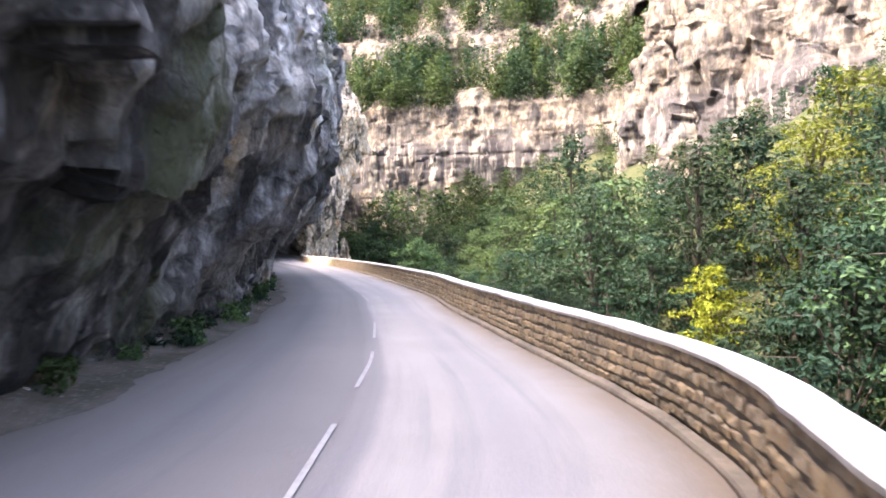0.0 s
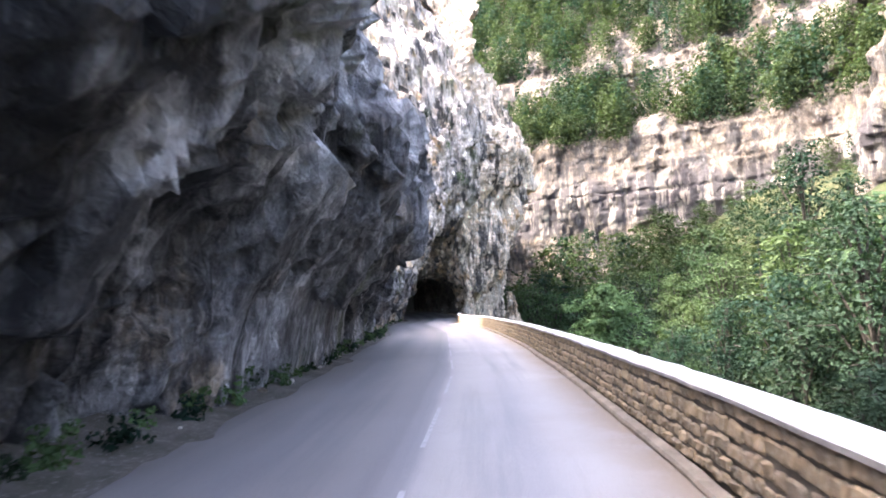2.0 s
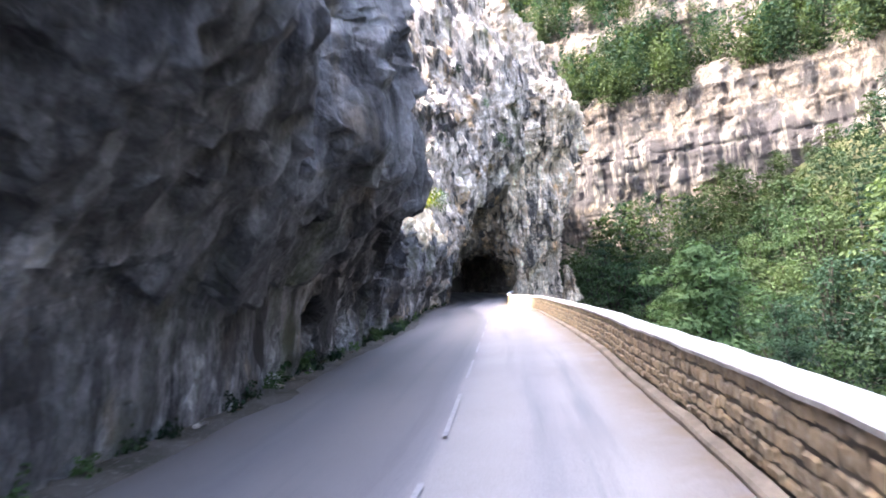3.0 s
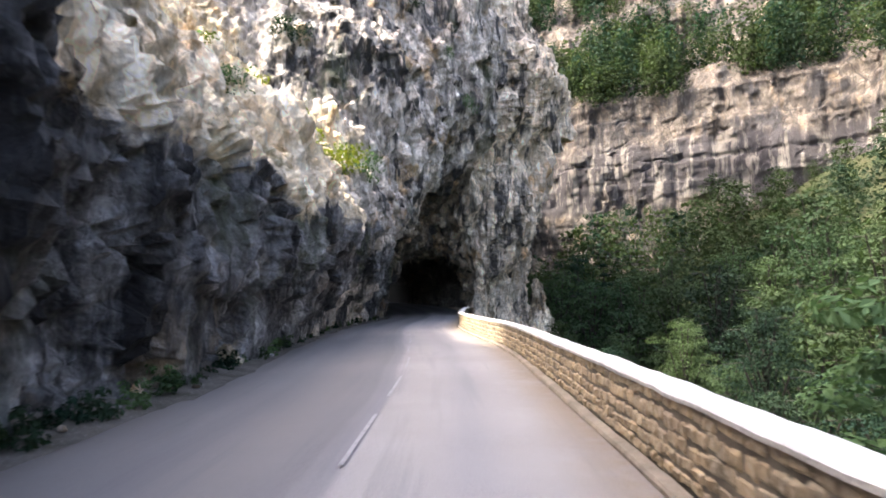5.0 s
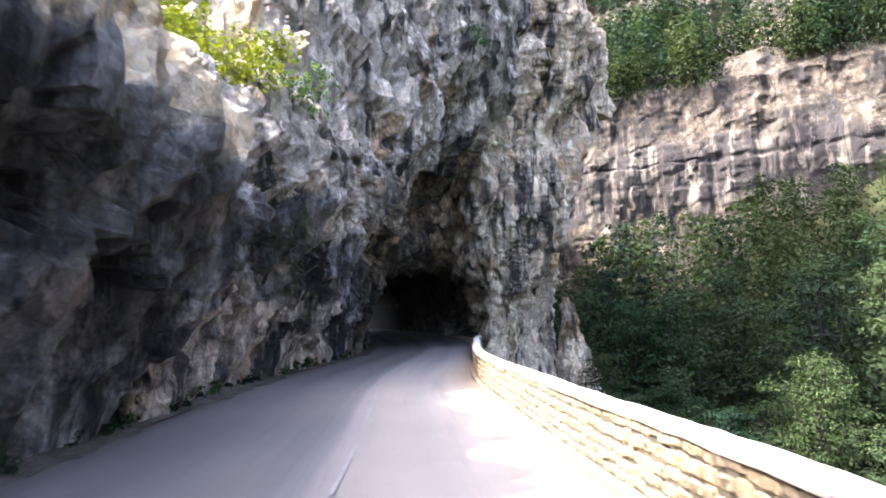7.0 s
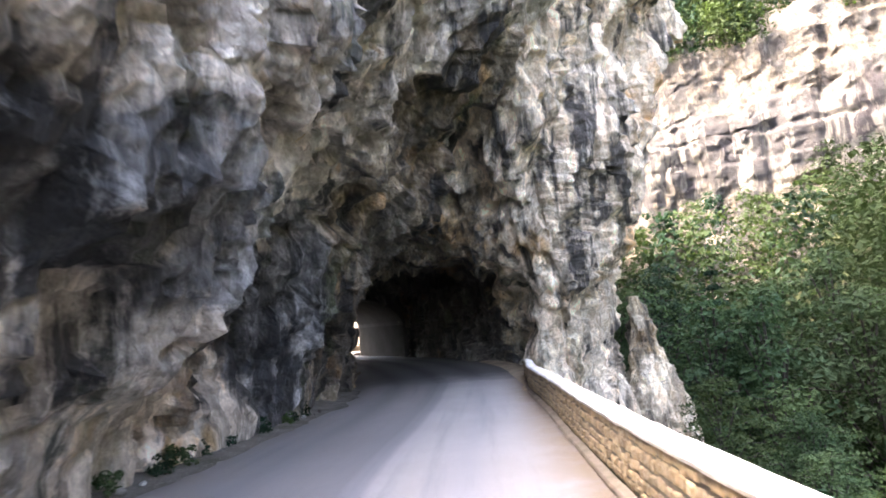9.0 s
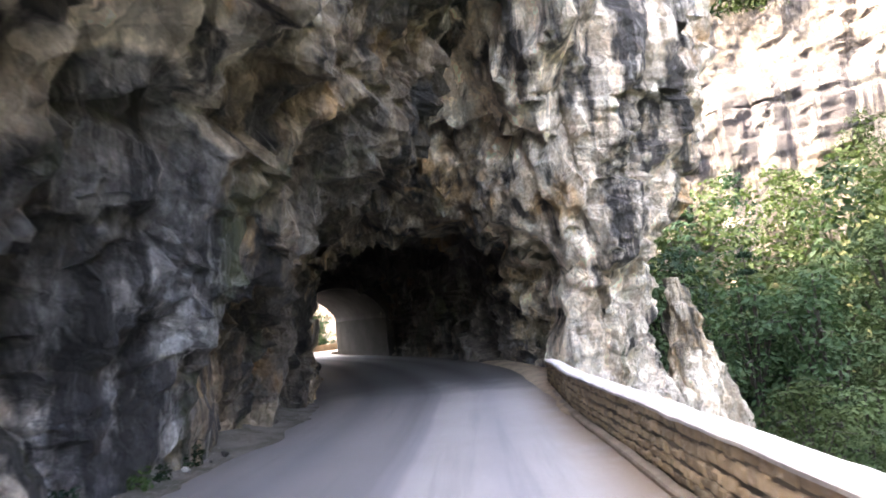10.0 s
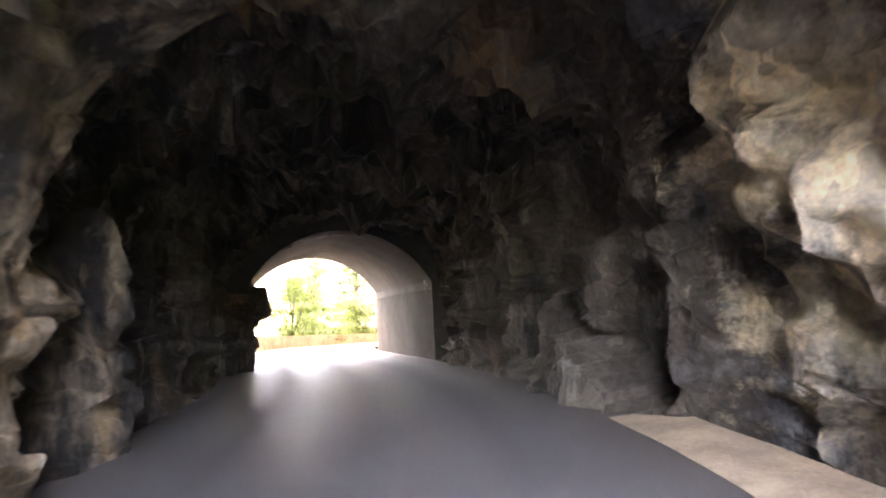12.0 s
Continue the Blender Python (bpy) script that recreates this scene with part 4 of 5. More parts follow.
def build_parapet():
    c, d, n = wall_frame(0.3)
    wall = tagged(new("parapet"), "low rubble-stone parapet with a pale cement coping beside the road", "parapet", kind="structure")
    core = [(0.040, -1.6), (0.040, WALL_TOP - 0.01), (WALL_THICK - 0.05, WALL_TOP - 0.01), (WALL_THICK, -1.6)]
    part_of("core", section_sweep("core", core, c, n, MORTAR, 0.01), None, wall, "grey-brown mortared rubble core")
    top = [(-0.005, WALL_TOP - 0.015), (-0.012, WALL_TOP + 0.025), (0.02, WALL_TOP + 0.06), (0.15, WALL_TOP + 0.075),
           (WALL_THICK - 0.10, WALL_TOP + 0.07), (WALL_THICK + 0.02, WALL_TOP + 0.04), (WALL_THICK + 0.03, WALL_TOP - 0.05)]
    part_of("coping", section_sweep("coping", top, c, n, COPING, 0.013), None, wall, "pale rounded cement coping")
    # courses of stones on the inner face
    rnd = random.Random(31)
    protos = [stone_mesh(k) for k in range(9)]
    raw = []
    for me in protos:
        co = np.empty(len(me.vertices) * 3, dtype=np.float32)
        me.vertices.foreach_get("co", co)
        raw.append((co.reshape(-1, 3), [tuple(p.vertices) for p in me.polygons]))
    fine, fd, fn = wall_frame(0.1)
    s = np.concatenate([[0], np.cumsum(np.linalg.norm(np.diff(fine, axis=0), axis=1))])
    z, courses = 0.08, []
    while z < WALL_TOP - 0.08:
        h = min(rnd.uniform(0.125, 0.19), WALL_TOP + 0.005 - z)
        courses.append((z, h))
        z += h
    verts, faces, count = [], [], 0
    for z, h in courses:
        at = rnd.uniform(0, 0.3)
        while at < s[-1] - 0.05:
            length = min(rnd.uniform(0.14, 0.31), s[-1] - at)
            mid = at + length / 2
            x, y = np.interp(mid, s, fine[:, 0]), np.interp(mid, s, fine[:, 1])
            tx, ty = np.interp(mid, s, fd[:, 0]), np.interp(mid, s, fd[:, 1])
            lift = rnd.uniform(-0.02, 0.02)
            hh = h * rnd.uniform(0.78, 1.04)
            size = (length - 0.012, rnd.uniform(0.022, 0.055), hh - 0.012)
            turn = math.degrees(math.atan2(-ty, -tx)) + rnd.uniform(-2, 2)
            m = pose(x + ty * 0.04, y - tx * 0.04, z + h / 2 + lift, 0, rnd.uniform(-4, 4), turn) @ Matrix.Diagonal((*size, 1))
            k = rnd.randrange(len(protos))
            if 4.0 < y < 15.0 and count < 300:
                ob = new("stone", protos[k])
                ob.parent = wall
                ob.matrix_basis = m
                count += 1
            else:
                co, polys = raw[k]
                mm = np.array(m)
                verts.append(co @ mm[:3, :3].T + mm[:3, 3])
                faces.append(polys)
            at += length
    flat, index, start = np.vstack(verts), [], 0
    for v, polys in zip(verts, faces):
        index.extend(tuple(i + start for i in p) for p in polys)
        start += len(v)
    me = bpy.data.meshes.new("stones")
    me.from_pydata(flat.tolist(), [], index)
    me.materials.append(STONE)
    rest = part_of("stones", me, None, wall, "courses of brown rubble stones")
    tagged(rest, kind="stuff")


# ---- trees ----
def leaf_cloud(centres, radii, counts, size, rnd, flat=0.65, droop=0.0, up=0.45):
    """Many small folded leaves round clump centres: each a kite. up: how far the leaves turn to the sky."""
    c = np.repeat(centres, counts, axis=0)
    r = np.repeat(radii, counts)
    n = len(c)
    d = rnd.normal(size=(n, 3))
    d /= np.linalg.norm(d, axis=1, keepdims=True)
    rad = rnd.uniform(0.35, 1.0, n) ** 0.6
    p = c + d * (r * rad)[:, None] * np.array([1, 1, flat])
    p[:, 2] -= droop * r * (d[:, 0] ** 2 + d[:, 1] ** 2) * rad * rad
    normal = d * 1.0 + rnd.normal(size=(n, 3)) * 0.32 + np.array([0, 0, up])
    normal /= np.linalg.norm(normal, axis=1, keepdims=True)
    axis = np.cross(normal, rnd.normal(size=(n, 3)))
    axis /= np.linalg.norm(axis, axis=1, keepdims=True)
    side = np.cross(normal, axis)
    ln = size * rnd.uniform(0.6, 1.4, n)
    w = ln * rnd.uniform(0.42, 0.62, n)
    quad = np.stack([p - axis * ln[:, None] * 0.5, p + side * w[:, None] * 0.5 + normal * (w * 0.15)[:, None], p + axis * ln[:, None] * 0.5,
                     p - side * w[:, None] * 0.5 + normal * (w * 0.15)[:, None]], axis=1)
    return quad.reshape(-1, 3)


def kites(n):
    i = np.arange(n)[:, None] * 4
    return np.concatenate([i + np.array([[0, 1, 2, 3]])])


def limb(bm, path, r0, r1, sides=7):
    """A tapered branch along a path."""
    rings = []
    for k, p in enumerate(path):
        a = path[min(k + 1, len(path) - 1)] - path[max(k - 1, 0)]
        q = a.to_track_quat("Z", "Y").to_matrix()
        r = r0 + (r1 - r0) * k / (len(path) - 1)
        rings.append([bm.verts.new(p + q @ Vector((r * math.cos(2 * math.pi * i / sides), r * math.sin(2 * math.pi * i / sides), 0))) for i in range(sides)])
    for a, b in zip(rings, rings[1:]):
        for i in range(sides):
            bm.faces.new((a[i], a[(i + 1) % sides], b[(i + 1) % sides], b[i]))
    bm.faces.new(rings[-1])


def broadleaf(seed, height, spread, boughs, leaves, leaf):
    """The meshes of a broad-leaved tree: trunk with limbs, and leaves in drooping pads along its boughs round a dense core."""
    rnd, rng = random.Random(seed), np.random.default_rng(seed)
    bm = bmesh.new()
    lean = Vector((rnd.uniform(-0.06, 0.06), rnd.uniform(-0.06, 0.06), 1))
    trunk = [Vector((lean.x * height * k / 6 + rnd.uniform(-0.12, 0.12) * (k > 0), lean.y * height * k / 6 + rnd.uniform(-0.12, 0.12) * (k > 0), height * 0.92 * k / 6 - 0.6)) for k in range(7)]
    limb(bm, trunk, height * 0.017, height * 0.003, 8)
    centres, radii = [], []
    turn = rnd.uniform(0, 6.3)
    for k in range(boughs):
        f = (k + rnd.uniform(0.1, 0.9)) / boughs
        turn += 2.4 + rnd.uniform(-0.5, 0.5)
        girth = spread * math.sin(math.pi * (0.20 + 0.76 * f)) ** 0.75 * rnd.uniform(0.6, 1.08)
        z = height * (0.14 + 0.80 * f)
        base = trunk[min(6, int(6 * f * 0.85))]
        rise = girth * rnd.uniform(0.0, 0.30)
        way = Vector((math.cos(turn), math.sin(turn), 0))
        stem = Vector((lean.x * z, lean.y * z, 0))
        path = [base, stem + way * girth * 0.55 + Vector((0, 0, z + rise * 0.6)), stem + way * girth + Vector((0, 0, z + rise * 0.5))]
        if k % 2 == 0:
            limb(bm, path, height * 0.006, height * 0.0015, 5)
        pads = ((0.40, 0.30), (0.72, 0.27), (1.0, 0.21)) if girth > 0.5 * spread else ((0.5, 0.26), (1.0, 0.20))
        for along, size in pads:
            wander = Vector((rnd.uniform(-1, 1), rnd.uniform(-1, 1), 0)) * 0.14 * spread
            at = stem + way * girth * along + Vector((0, 0, z + rise * math.sin(2.4 * along) - 0.10 * girth * along)) + wander
            centres.append(tuple(at))
            radii.append(size * spread * rnd.uniform(0.8, 1.25))
    wood = bpy.data.meshes.new("trunk")
    bm.to_mesh(wood)
    bm.free()
    wood.materials.append(BARK)
    verts = leaf_cloud(np.array(centres), np.array(radii), np.full(len(centres), leaves), leaf, rng, 0.42, 0.35, 0.9)
    # the shaded inside of the crown
    f = np.linspace(0.05, 0.9, 9)
    core = np.stack([lean.x * height * f, lean.y * height * f, height * (0.14 + 0.80 * f)], axis=1)
    inner = leaf_cloud(core, 0.52 * spread * np.sin(np.pi * (0.2 + 0.76 * f)) ** 0.75, np.full(9, leaves * 3), leaf * 1.2, rng, 0.9)
    return wood, np.vstack([verts, inner])


def conifer(seed, height, spread, leaf):
    rnd, rng = random.Random(seed), np.random.default_rng(seed)
    bm = bmesh.new()
    limb(bm, [Vector((0, 0, height * k / 6 - 0.6)) for k in range(7)], height * 0.016, 0.03, 8)
    centres, radii = [], []
    z = height * 0.12
    while z < height * 0.97:
        f = 1 - z / height
        for k in range(int(5 + 4 * f)):
            a = rnd.uniform(0, 2 * math.pi)
            for step in (0.35, 0.7, 1.0):
                reach = spread * f ** 0.85 * step * rnd.uniform(0.75, 1.1)
                centres.append((reach * math.cos(a), reach * math.sin(a), z - 0.22 * reach))
                radii.append(0.20 + 0.45 * f * (1.15 - step * 0.6))
        z += height * 0.055
    wood = bpy.data.meshes.new("trunk")
    bm.to_mesh(wood)
    bm.free()
    wood.materials.append(BARK)
    return wood, leaf_cloud(np.array(centres), np.array(radii), np.full(len(centres), 11), leaf, rng, 0.4, 0.35)


def tree_things():
    """Prototype meshes of the trees: trunk, crown and a label each."""
    kinds = []
    for seed, h, sp, cl, lv, mat, label in (
            (1, 19.0, 5.2, 46, 100, LEAF_GREEN, "tall leafy green broadleaf tree on the gorge slope"),
            (2, 14.5, 4.9, 38, 100, LEAF_GREEN, "rounded green broadleaf tree on the gorge slope"),
            (3, 21.0, 5.3, 50, 100, LEAF_DARK, "tall dark green broadleaf tree on the gorge slope"),
            (4, 13.0, 4.6, 36, 100, LEAF_DARK, "dark green broadleaf tree among others on the slope"),
            (5, 9.0, 3.4, 28, 90, LEAF_YELLOW, "yellow-green leafy tree standing out from the darker slope"),
            (6, 7.0, 2.9, 24, 80, LEAF_PALE, "pale grey-green young tree just below the parapet")):
        wood, verts = broadleaf(seed, h, sp, cl, lv, 0.225)
        kinds.append((wood, quick_mesh("crown", verts, kites(len(verts) // 4), mat), label, h, verts))
    wood, verts = conifer(7, 18.0, 3.4, 0.36)
    kinds.append((wood, quick_mesh("crown", verts, kites(len(verts) // 4), LEAF_DARK), "dark spruce with drooping boughs on the gorge slope", 18.0, verts))
    # the same crowns with fewer, larger leaves for trees that stand farther off
    for k in range(6):
        FAR_CROWNS[kinds[k][1]] = []
        for every, larger in ((3, 1.58), (7, 2.3)):
            v = kinds[k][4].reshape(-1, 4, 3)[::every]
            mid = v.mean(axis=1, keepdims=True)
            v = (mid + (v - mid) * larger).reshape(-1, 3)
            FAR_CROWNS[kinds[k][1]].append(quick_mesh("crown", v, kites(len(v) // 4), kinds[k][1].materials[0]))
    # fresher and olive trees share these shapes
    for k, mat, look in ((0, LEAF_LIME, "fresh bright green broadleaf tree on the slope"), (1, LEAF_LIME, "fresh bright green broadleaf tree on the slope"),
                         (0, LEAF_OLIVE, "tall yellowish olive-green tree lit from above on the slope")):
        wood, crown, label, h, verts = kinds[k]
        fresh = quick_mesh("crown", verts, kites(len(verts) // 4), mat)
        FAR_CROWNS[fresh] = [me.copy() for me in FAR_CROWNS[crown]]
        for me in FAR_CROWNS[fresh]:
            me.materials[0] = mat
        kinds.append((wood, fresh, look, h, verts))
    return kinds


FAR_CROWNS = {}
TREES = tree_things()


def plant_tree(kind, x, y, scale, turn, z=None):
    wood, crown, label, h, _ = TREES[kind]
    base = tagged(new("tree"), label, "tree", "trees in the gorge")
    base.matrix_basis = pose(x, y, (float(terrain(np.array([x]), np.array([y]))[0]) if z is None else z), 0, 0, turn) @ Matrix.Diagonal((scale, scale, scale, 1))
    part_of("trunk", wood, None, base)
    away = float(from_line(np.array([x]), np.array([y]), right_line[:, :2][::6])[0][0])
    if (away > 21 or scale < 0.6) and crown in FAR_CROWNS:
        crown = FAR_CROWNS[crown][0 if away < 38 else 1]
    part_of("crown", crown, None, base)


def forest():
    rnd = random.Random(77)
    # named spots first: the pale tree below the parapet, the yellow tree, the tall tree before the far cliff
    placed = [(-2.4, 60.5, 5, 3.2), (27.0, 66.0, 4, 0.8), (23.0, 120.0, 2, 24.0), (27.5, 116.0, 0, 18.5), (19.0, 82.0, 0, 11.0), (23.5, 86.0, 8, 12.5), (17.5, 71.0, 6, 3.0),
              (31.0, 58.0, 9, 14.0), (39.0, 63.0, 9, 20.0), (38.0, 50.0, 0, 15.0), (46.0, 72.0, 9, 22.0), (46.0, 58.0, 0, 21.0)]
    for x, y, k, top in placed:
        z = float(terrain(np.array([x]), np.array([y]))[0])
        plant_tree(k, x, y, max(0.5, (top - z) / TREES[k][3]), rnd.uniform(0, 360), z)
    spots = [(p[0], p[1]) for p in placed]
    stuff = []
    far_d = far_line[::6]
    n = 9000
    rng = np.random.default_rng(77)
    xs, ys = rng.uniform(-30, 75, n), rng.uniform(-5, 196, n)
    es, sides = from_line(xs, ys, right_line[right_line[:, 1] < 118][:, :2][::6])
    fs, fsides = from_line(xs, ys, far_d)
    zs = terrain(xs, ys)
    fit = (sides > 0) & (es > 9) & (fsides > 0) & (fs > 1.5) & ~((ys > 114) & (xs < -13.5 - (ys - 114) * 0.35))
    for x, y, e, f, z in zip(xs[fit].tolist(), ys[fit].tolist(), es[fit].tolist(), fs[fit].tolist(), zs[fit].tolist()):
        gap = 4.6 if e < 16 else 5.8 if e < 46 else 6.4
        if any((x - a) ** 2 + (y - b) ** 2 < gap * gap for a, b in spots):
            continue
        k = rnd.choices(range(7), (5, 5, 4, 5, 0.5, 0.7, 1.2))[0]
        s = rnd.uniform(0.6, 1.0)
        if e < 16:
            k, s = rnd.choice((1, 3, 3)), rnd.uniform(0.32, 0.52)
        # the canopy climbs away from the road towards the foot of the far cliff
        lid = min(24.0 if y > 135 else 19.0 if y < 75 else 15.0, -3.0 + 0.42 * e + (5.0 if y < 75 and e > 26 else 0.0)) + rnd.uniform(-3.0, 0.8)
        lid = max(lid, z + rnd.uniform(6.0, 10.0)) if e > 40 else lid
        # a clearing of low growth before the yellow tree
        if 0.30 < x / max(y, 1.0) < 0.50 and y < 64:
            lid = min(lid, max(1.0 - 0.105 * y, z + rnd.uniform(3.2, 4.6)))
        if z + TREES[k][3] * s > lid:
            s = (lid - z) / TREES[k][3]
            if s < 0.2:
                continue
        elif e > 26:
            s = min(max(s, (lid - rnd.uniform(0, 4.0) - z) / TREES[k][3]), 1.4)
        spots.append((x, y))
        if k < 4 and rnd.random() < (0.85 if y > 100 else 0.10):
            k = 7 + k % 2
        if e < 46:
            plant_tree(k, x, y, s, rnd.uniform(0, 360), z - 0.2)
        else:
            stuff.append((k, x, y, z - 0.2, s, rnd.uniform(0, 360)))
    slope = len(stuff)
    # the ledges and the slope over the far cliff
    for _ in range(2600):
        i = rnd.randrange(len(far_line))
        while far_line[i, 0] < -75 or far_line[i, 1] < 70:
            i = rnd.randrange(len(far_line))
        upper = rnd.random() < 0.58
        z = rnd.uniform(66, 118) if upper else rnd.uniform(40.5, 57)
        if not upper and noise.noise(Vector((far_line[i, 0] * 0.06, far_line[i, 1] * 0.06, z * 0.12))) < -0.12:
            continue
        lx, ly = far_line[i]
        if ly < 148 and lx > 0:
            back = np.interp(z, [10, 70, 150], [0, 8, 55])
            if z < 62:
                continue
        else:
            back = np.interp(z, [41, 43, 52, 54, 66, 68, 150], [1.5, 4, 15, 16, 18, 21, 70])
        # mostly the lighter leaves, standing in for haze over the far ledges
        stuff.append((rnd.choice((7, 8, 7, 8, 2, 6, 0)), lx + far_back[i, 0] * back, ly + far_back[i, 1] * back, z - 1.5, rnd.uniform(0.45, 0.85), rnd.uniform(0, 360)))
    for mat, kinds in ((LEAF_GREEN, (0, 1, 4, 5)), (LEAF_DARK, (2, 3, 6)), (LEAF_LIME, (7, 8))):
        clouds = []
        for i, (k, x, y, z, s, turn) in enumerate(stuff):
            if k in kinds:
                v = TREES[k][4].reshape(-1, 4, 3)[::16 if i < slope else 56]
                a = math.radians(turn)
                c0 = v.mean(axis=1, keepdims=True)
                v = c0 + (v - c0) * (3.0 if i < slope else 4.5)
                w = v.reshape(-1, 3) * s
                clouds.append(np.stack([x + w[:, 0] * math.cos(a) - w[:, 1] * math.sin(a), y + w[:, 0] * math.sin(a) + w[:, 1] * math.cos(a), z + w[:, 2]], axis=1))
        verts = np.vstack(clouds)
        tagged(new("woods", quick_mesh("woods", verts, kites(len(verts) // 4), mat)), "dense green woods on the far slope and ledges", "woods", kind="stuff")


    for x, y, z, k in ((-58.5, 150.5, -1.5, 8), (-61, 156, -2, 7), (-57, 158, -2, 0), (-64, 151, -1, 1), (-55.5, 155, -3, 8), (-66, 168, -2, 1), (-73, 172, -3, 0), (-60, 170, -4, 3), (-80, 178, -2, 2), (-68, 180, 1, 1), (-58, 163, -3, 1)):
        plant_tree(k, x, y, 0.65, x * 37.0, z)


forest()


def undergrowth():
    """Low scrub that hides the forest floor between the trees."""
    rng = np.random.default_rng(78)
    x, y = rng.uniform(-24, 66, 15000), rng.uniform(-4, 172, 15000)
    e, side = from_line(x, y, right_line[:, :2][::6])
    f, fside = from_line(x, y, far_line[::6])
    ok = (side > 0) & (e > 2.5) & (e < 62) & (fside > 0) & (f > 1.0) & ~((y > 112) & (x < -13.5 - (y - 114) * 0.35))
    x, y, e = x[ok], y[ok], e[ok]
    z = terrain(x, y)
    r = rng.uniform(0.7, 1.5, len(x)) * np.clip(e / 8, 0.5, 1)
    v = leaf_cloud(np.stack([x, y, z + 0.45 * r], axis=1), r, np.full(len(x), 16), 0.42, rng, 0.7)
    tagged(new("undergrowth", quick_mesh("undergrowth", v, kites(len(v) // 4), LEAF_DARK)), "low dark green scrub under the trees of the gorge", "shrubs", kind="stuff")


undergrowth()


# ---- plants on the verge and the cliff ----
def tuft(seed, n, height, spread, leaf):
    """A low leafy plant: stems fanning out with leaves along them."""
    rng = np.random.default_rng(seed)
    c = np.clip(rng.normal(size=(n, 3)), -1.15, 1.15) * np.array([spread, spread, height * 0.35]) + np.array([0, 0, height * 0.5])
    c[:, 2] = np.abs(c[:, 2])
    return leaf_cloud(c, np.full(n, spread * 0.6), np.full(n, 14), leaf, rng, 0.8)


def build_plants():
    rnd = random.Random(5)
    kinds = []
    for k, mat, label in ((0, LEAF_GREEN, "leafy green weed growing on the verge"), (1, LEAF_PALE, "pale green weed growing on the verge"), (2, LEAF_LIME, "fresh green weed growing on the verge")):
        v = tuft(40 + k, 16, 0.40, 0.17, 0.095)
        kinds.append((quick_mesh("plant", v, kites(len(v) // 4), mat), label))
    y = 3.0
    while y < 104:
        k = rnd.choices((0, 1, 2), (6, 3, 1))[0]
        s = rnd.uniform(0.5, 1.25)
        ob = tagged(new("plant", kinds[k][0]), kinds[k][1], "plant", "weeds along the verge")
        ob.matrix_basis = pose(float(left_x(y)) - rnd.uniform(0.2, 0.7), y, 0.05, 0, 0, rnd.uniform(0, 360)) @ Matrix.Diagonal((s, s, s, 1))
        y += rnd.uniform(0.2, 1.3)


build_plants()


def build_bushes():
    """Bushes in the lit gully and tufts hanging on the cliff."""
    rnd = random.Random(21)
    kinds = []
    for k, mat, label in ((0, LEAF_YELLOW, "yellow-green bush clinging to the sunlit gully"), (1, LEAF_GREEN, "green bush clinging to the cliff"), (2, LEAF_PALE, "pale trailing plant on the cliff face")):
        v = tuft(60 + k, 60, 1.3, 0.75, 0.17)
        kinds.append((quick_mesh("bush", v, kites(len(v) // 4), mat), label))
    tree = bpy.context.evaluated_depsgraph_get()

    def put(k, x0, y, z, s):
        hit, place, normal, _, _, _ = scene.ray_cast(tree, Vector((x0, y, z)), Vector((-1, 0, 0)))
        if hit:
            ob = tagged(new("bush", kinds[k][0]), kinds[k][1], "bush", "bushes on the cliff")
            ob.matrix_basis = pose(place.x - 0.15, y, z - 0.35 * s, 0, rnd.uniform(0, 30), rnd.uniform(0, 360)) @ Matrix.Diagonal((s, s, s, 1))

    for y, z in ((79.5, 8.6), (81.0, 9.8), (78.0, 10.5), (83.0, 9.0), (80.5, 12.0), (76.0, 12.5), (84.5, 11.5), (82, 14.5), (79, 16), (72, 17), (86, 15), (75, 20), (80, 22), (68, 14), (64, 19)):
        put(0, 0.0, y, z, rnd.uniform(1.3, 2.2))
    for _ in range(16):
        put(rnd.choice((0, 0, 2)), 0.0, rnd.uniform(76, 86), rnd.uniform(9.0, 15.0), rnd.uniform(0.8, 1.7))
    for _ in range(70):
        put(rnd.choice((0, 1, 1)), 0.0, rnd.uniform(52, 90), rnd.uniform(20, 48), rnd.uniform(0.9, 2.0))
    for y, z, k in ((11.0, 8.0, 2), (11.6, 6.8, 2), (12.2, 7.5, 1), (24, 9.5, 2), (37, 11.0, 1), (38, 12.2, 2), (36, 13.5, 2), (66.5, 9.4, 0), (68, 9.0, 2), (101, 22, 2), (103, 18, 2), (100, 26, 1)):
        put(k, 0.0, y, z, rnd.uniform(0.6, 1.0))
    for y in (30, 34, 38, 41, 44, 46, 48):
        put(rnd.choice((0, 1)), 0.0, y + rnd.uniform(-1, 1), rnd.uniform(19, 27), rnd.uniform(1.0, 1.8))


build_bushes()


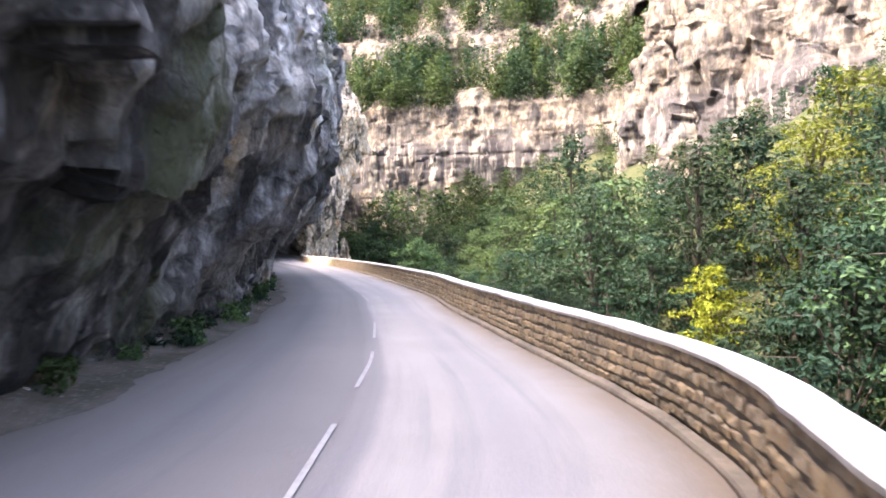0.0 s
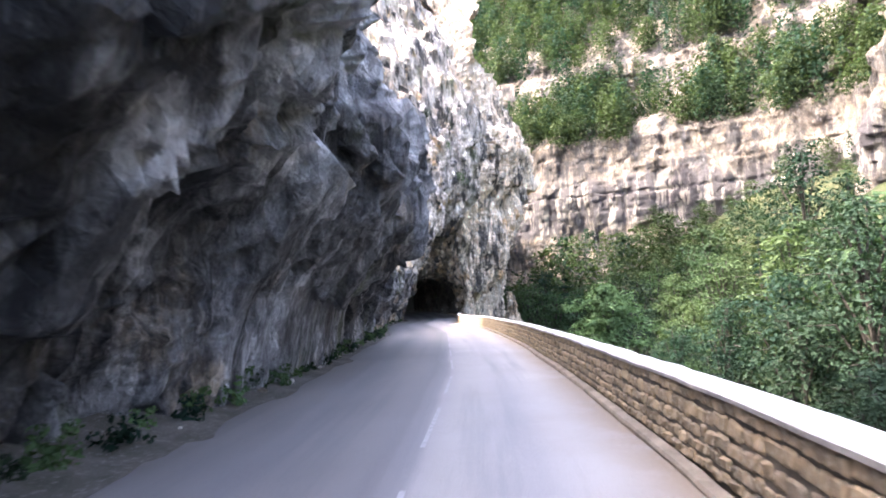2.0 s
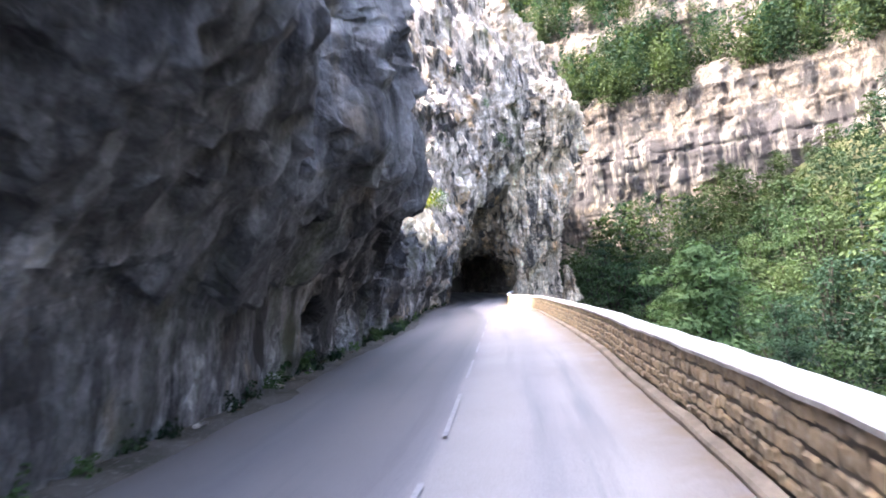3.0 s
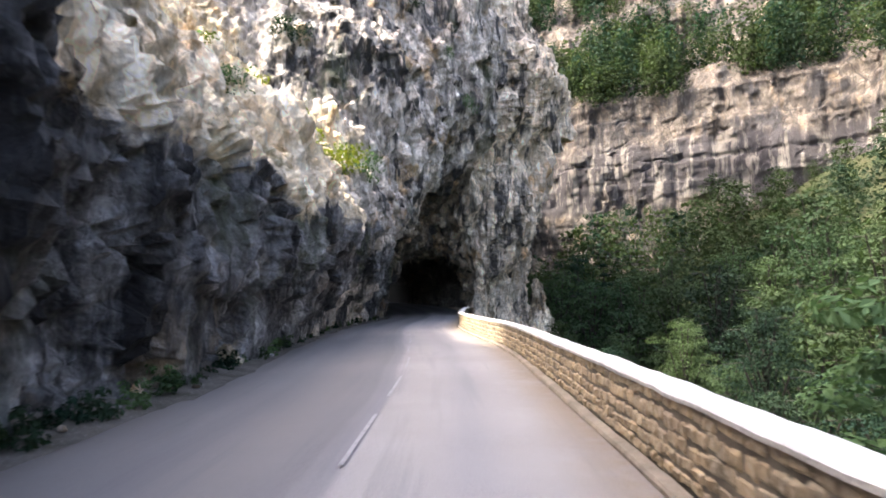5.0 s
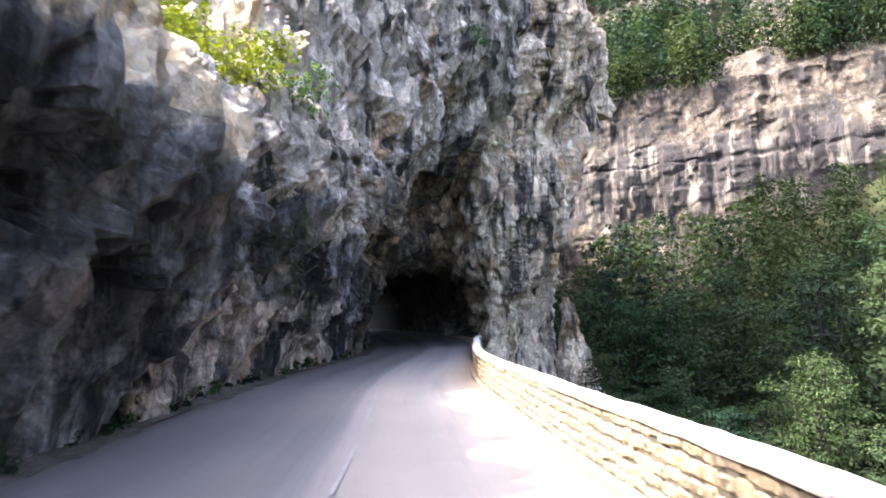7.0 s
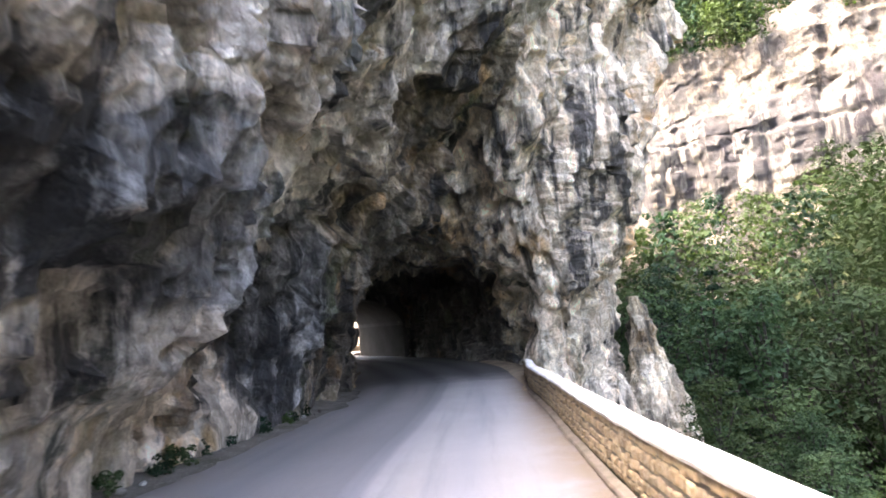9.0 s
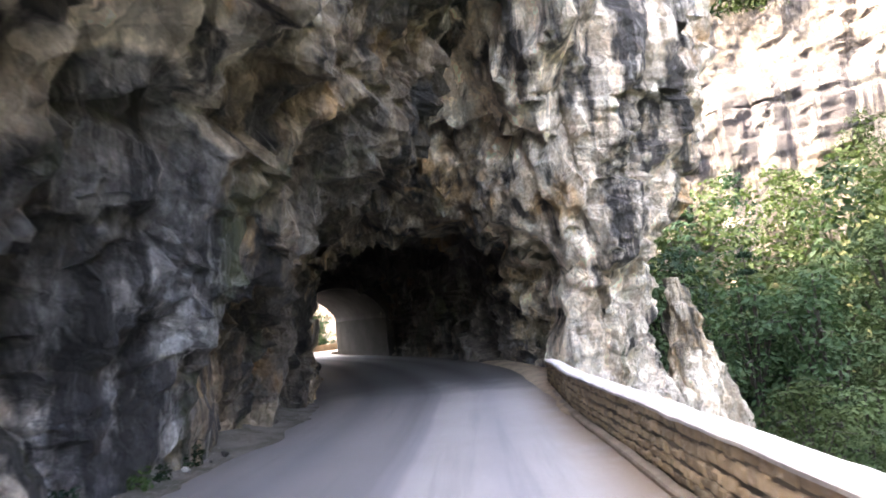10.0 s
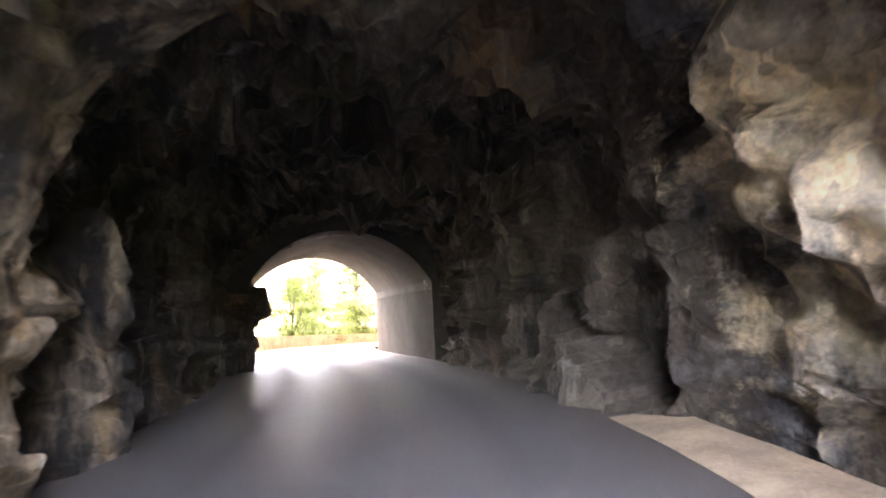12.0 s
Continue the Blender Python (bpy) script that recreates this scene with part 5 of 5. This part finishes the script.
def build_debris():
    rnd = random.Random(8)
    protos = []
    for k in range(4):
        bm = bmesh.new()
        bmesh.ops.create_icosphere(bm, subdivisions=1, radius=0.5)
        for v in bm.verts:
            v.co *= rnd.uniform(0.65, 1.1)
            v.co.z *= 0.7
        me = bpy.data.meshes.new("loose_stone")
        bm.to_mesh(me)
        bm.free()
        me.materials.append(ROCK_GREY if k % 2 else ROCK_CREAM)
        protos.append(me)
    for _ in range(110):
        y = rnd.uniform(4, 106)
        s = rnd.uniform(0.06, 0.22)
        ob = tagged(new("loose_stone", rnd.choice(protos)), "small fallen limestone piece on the verge", "stone", "fallen stones on the verge")
        ob.matrix_basis = pose(float(left_x(y)) - rnd.uniform(0.0, 0.8), y, 0.05 + 0.2 * s, rnd.uniform(0, 40), 0, rnd.uniform(0, 360)) @ Matrix.Diagonal((s * 1.3, s, s * 0.9, 1))


build_debris()


def boulder(k, mat):
    """A rough upright block of fallen limestone, about a metre high."""
    bm = bmesh.new()
    bmesh.ops.create_icosphere(bm, subdivisions=4, radius=0.5)
    p = np.array([tuple(v.co) for v in bm.verts]) * np.array([0.9, 1.1, 1.2]) + 31.0 * k
    push = 0.30 * facets(p * 2.0, 800 + k) + 0.12 * facets(p * 5.0, 820 + k) + 0.05 * fbm(p * 3.0, 3, 840 + k)
    for v, d in zip(bm.verts, push):
        n = v.co.normalized()
        v.co = Vector((v.co.x * 0.9, v.co.y * 1.1, v.co.z * 1.2)) + n * float(d)
    me = bpy.data.meshes.new("boulder")
    bm.to_mesh(me)
    bm.free()
    me.materials.append(mat)
    return me


def build_boulders():
    protos = [boulder(k, ROCK_TAN if k % 3 else ROCK_GREY) for k in range(6)]
    rnd = random.Random(12)
    spots = [(34.3, 0.7), (35.0, 0.5), (36.4, 0.6), (58.6, 0.5), (64.2, 1.0), (68.8, 0.7), (73.6, 0.9), (78.2, 0.6), (82.0, 0.8), (92.0, 0.9), (94.5, 1.1), (96.6, 0.8), (98.8, 1.0), (100.5, 0.7), (22.0, 0.5), (12.0, 0.6)]
    for i, (y, s) in enumerate(spots):
        s *= 0.62
        ob = tagged(new("boulder", protos[i % 6]), "rough tan limestone block at the foot of the cliff" if (i % 6) % 3 else "rough grey limestone block at the foot of the cliff", "boulder", "blocks along the cliff foot")
        ob.matrix_basis = pose(float(left_x(y)) - 0.75, y, 0.30 * s, 0, rnd.uniform(-12, 12), rnd.uniform(0, 360)) @ Matrix.Diagonal((s, s, s * 1.05, 1))


build_boulders()
build_parapet()


def build_far_parapet():
    """The low wall on the bend beyond the tunnel."""
    line = resample(left_line[(left_line[:, 1] > 141) & (left_line[:, 1] < 163)][:, :2], 40)
    d = np.gradient(line, axis=0)
    d /= np.linalg.norm(d, axis=1, keepdims=True)
    n = np.stack([-d[:, 1], d[:, 0]], axis=1)
    section = [(0.0, 1.2), (0.0, 2.65), (0.4, 2.65), (0.4, 1.2)]
    me = section_sweep("parapet", section, line, n, KERB, 0.02)
    tagged(new("parapet", me), "low pale wall on the bend beyond the tunnel", "parapet", kind="structure")


build_far_parapet()
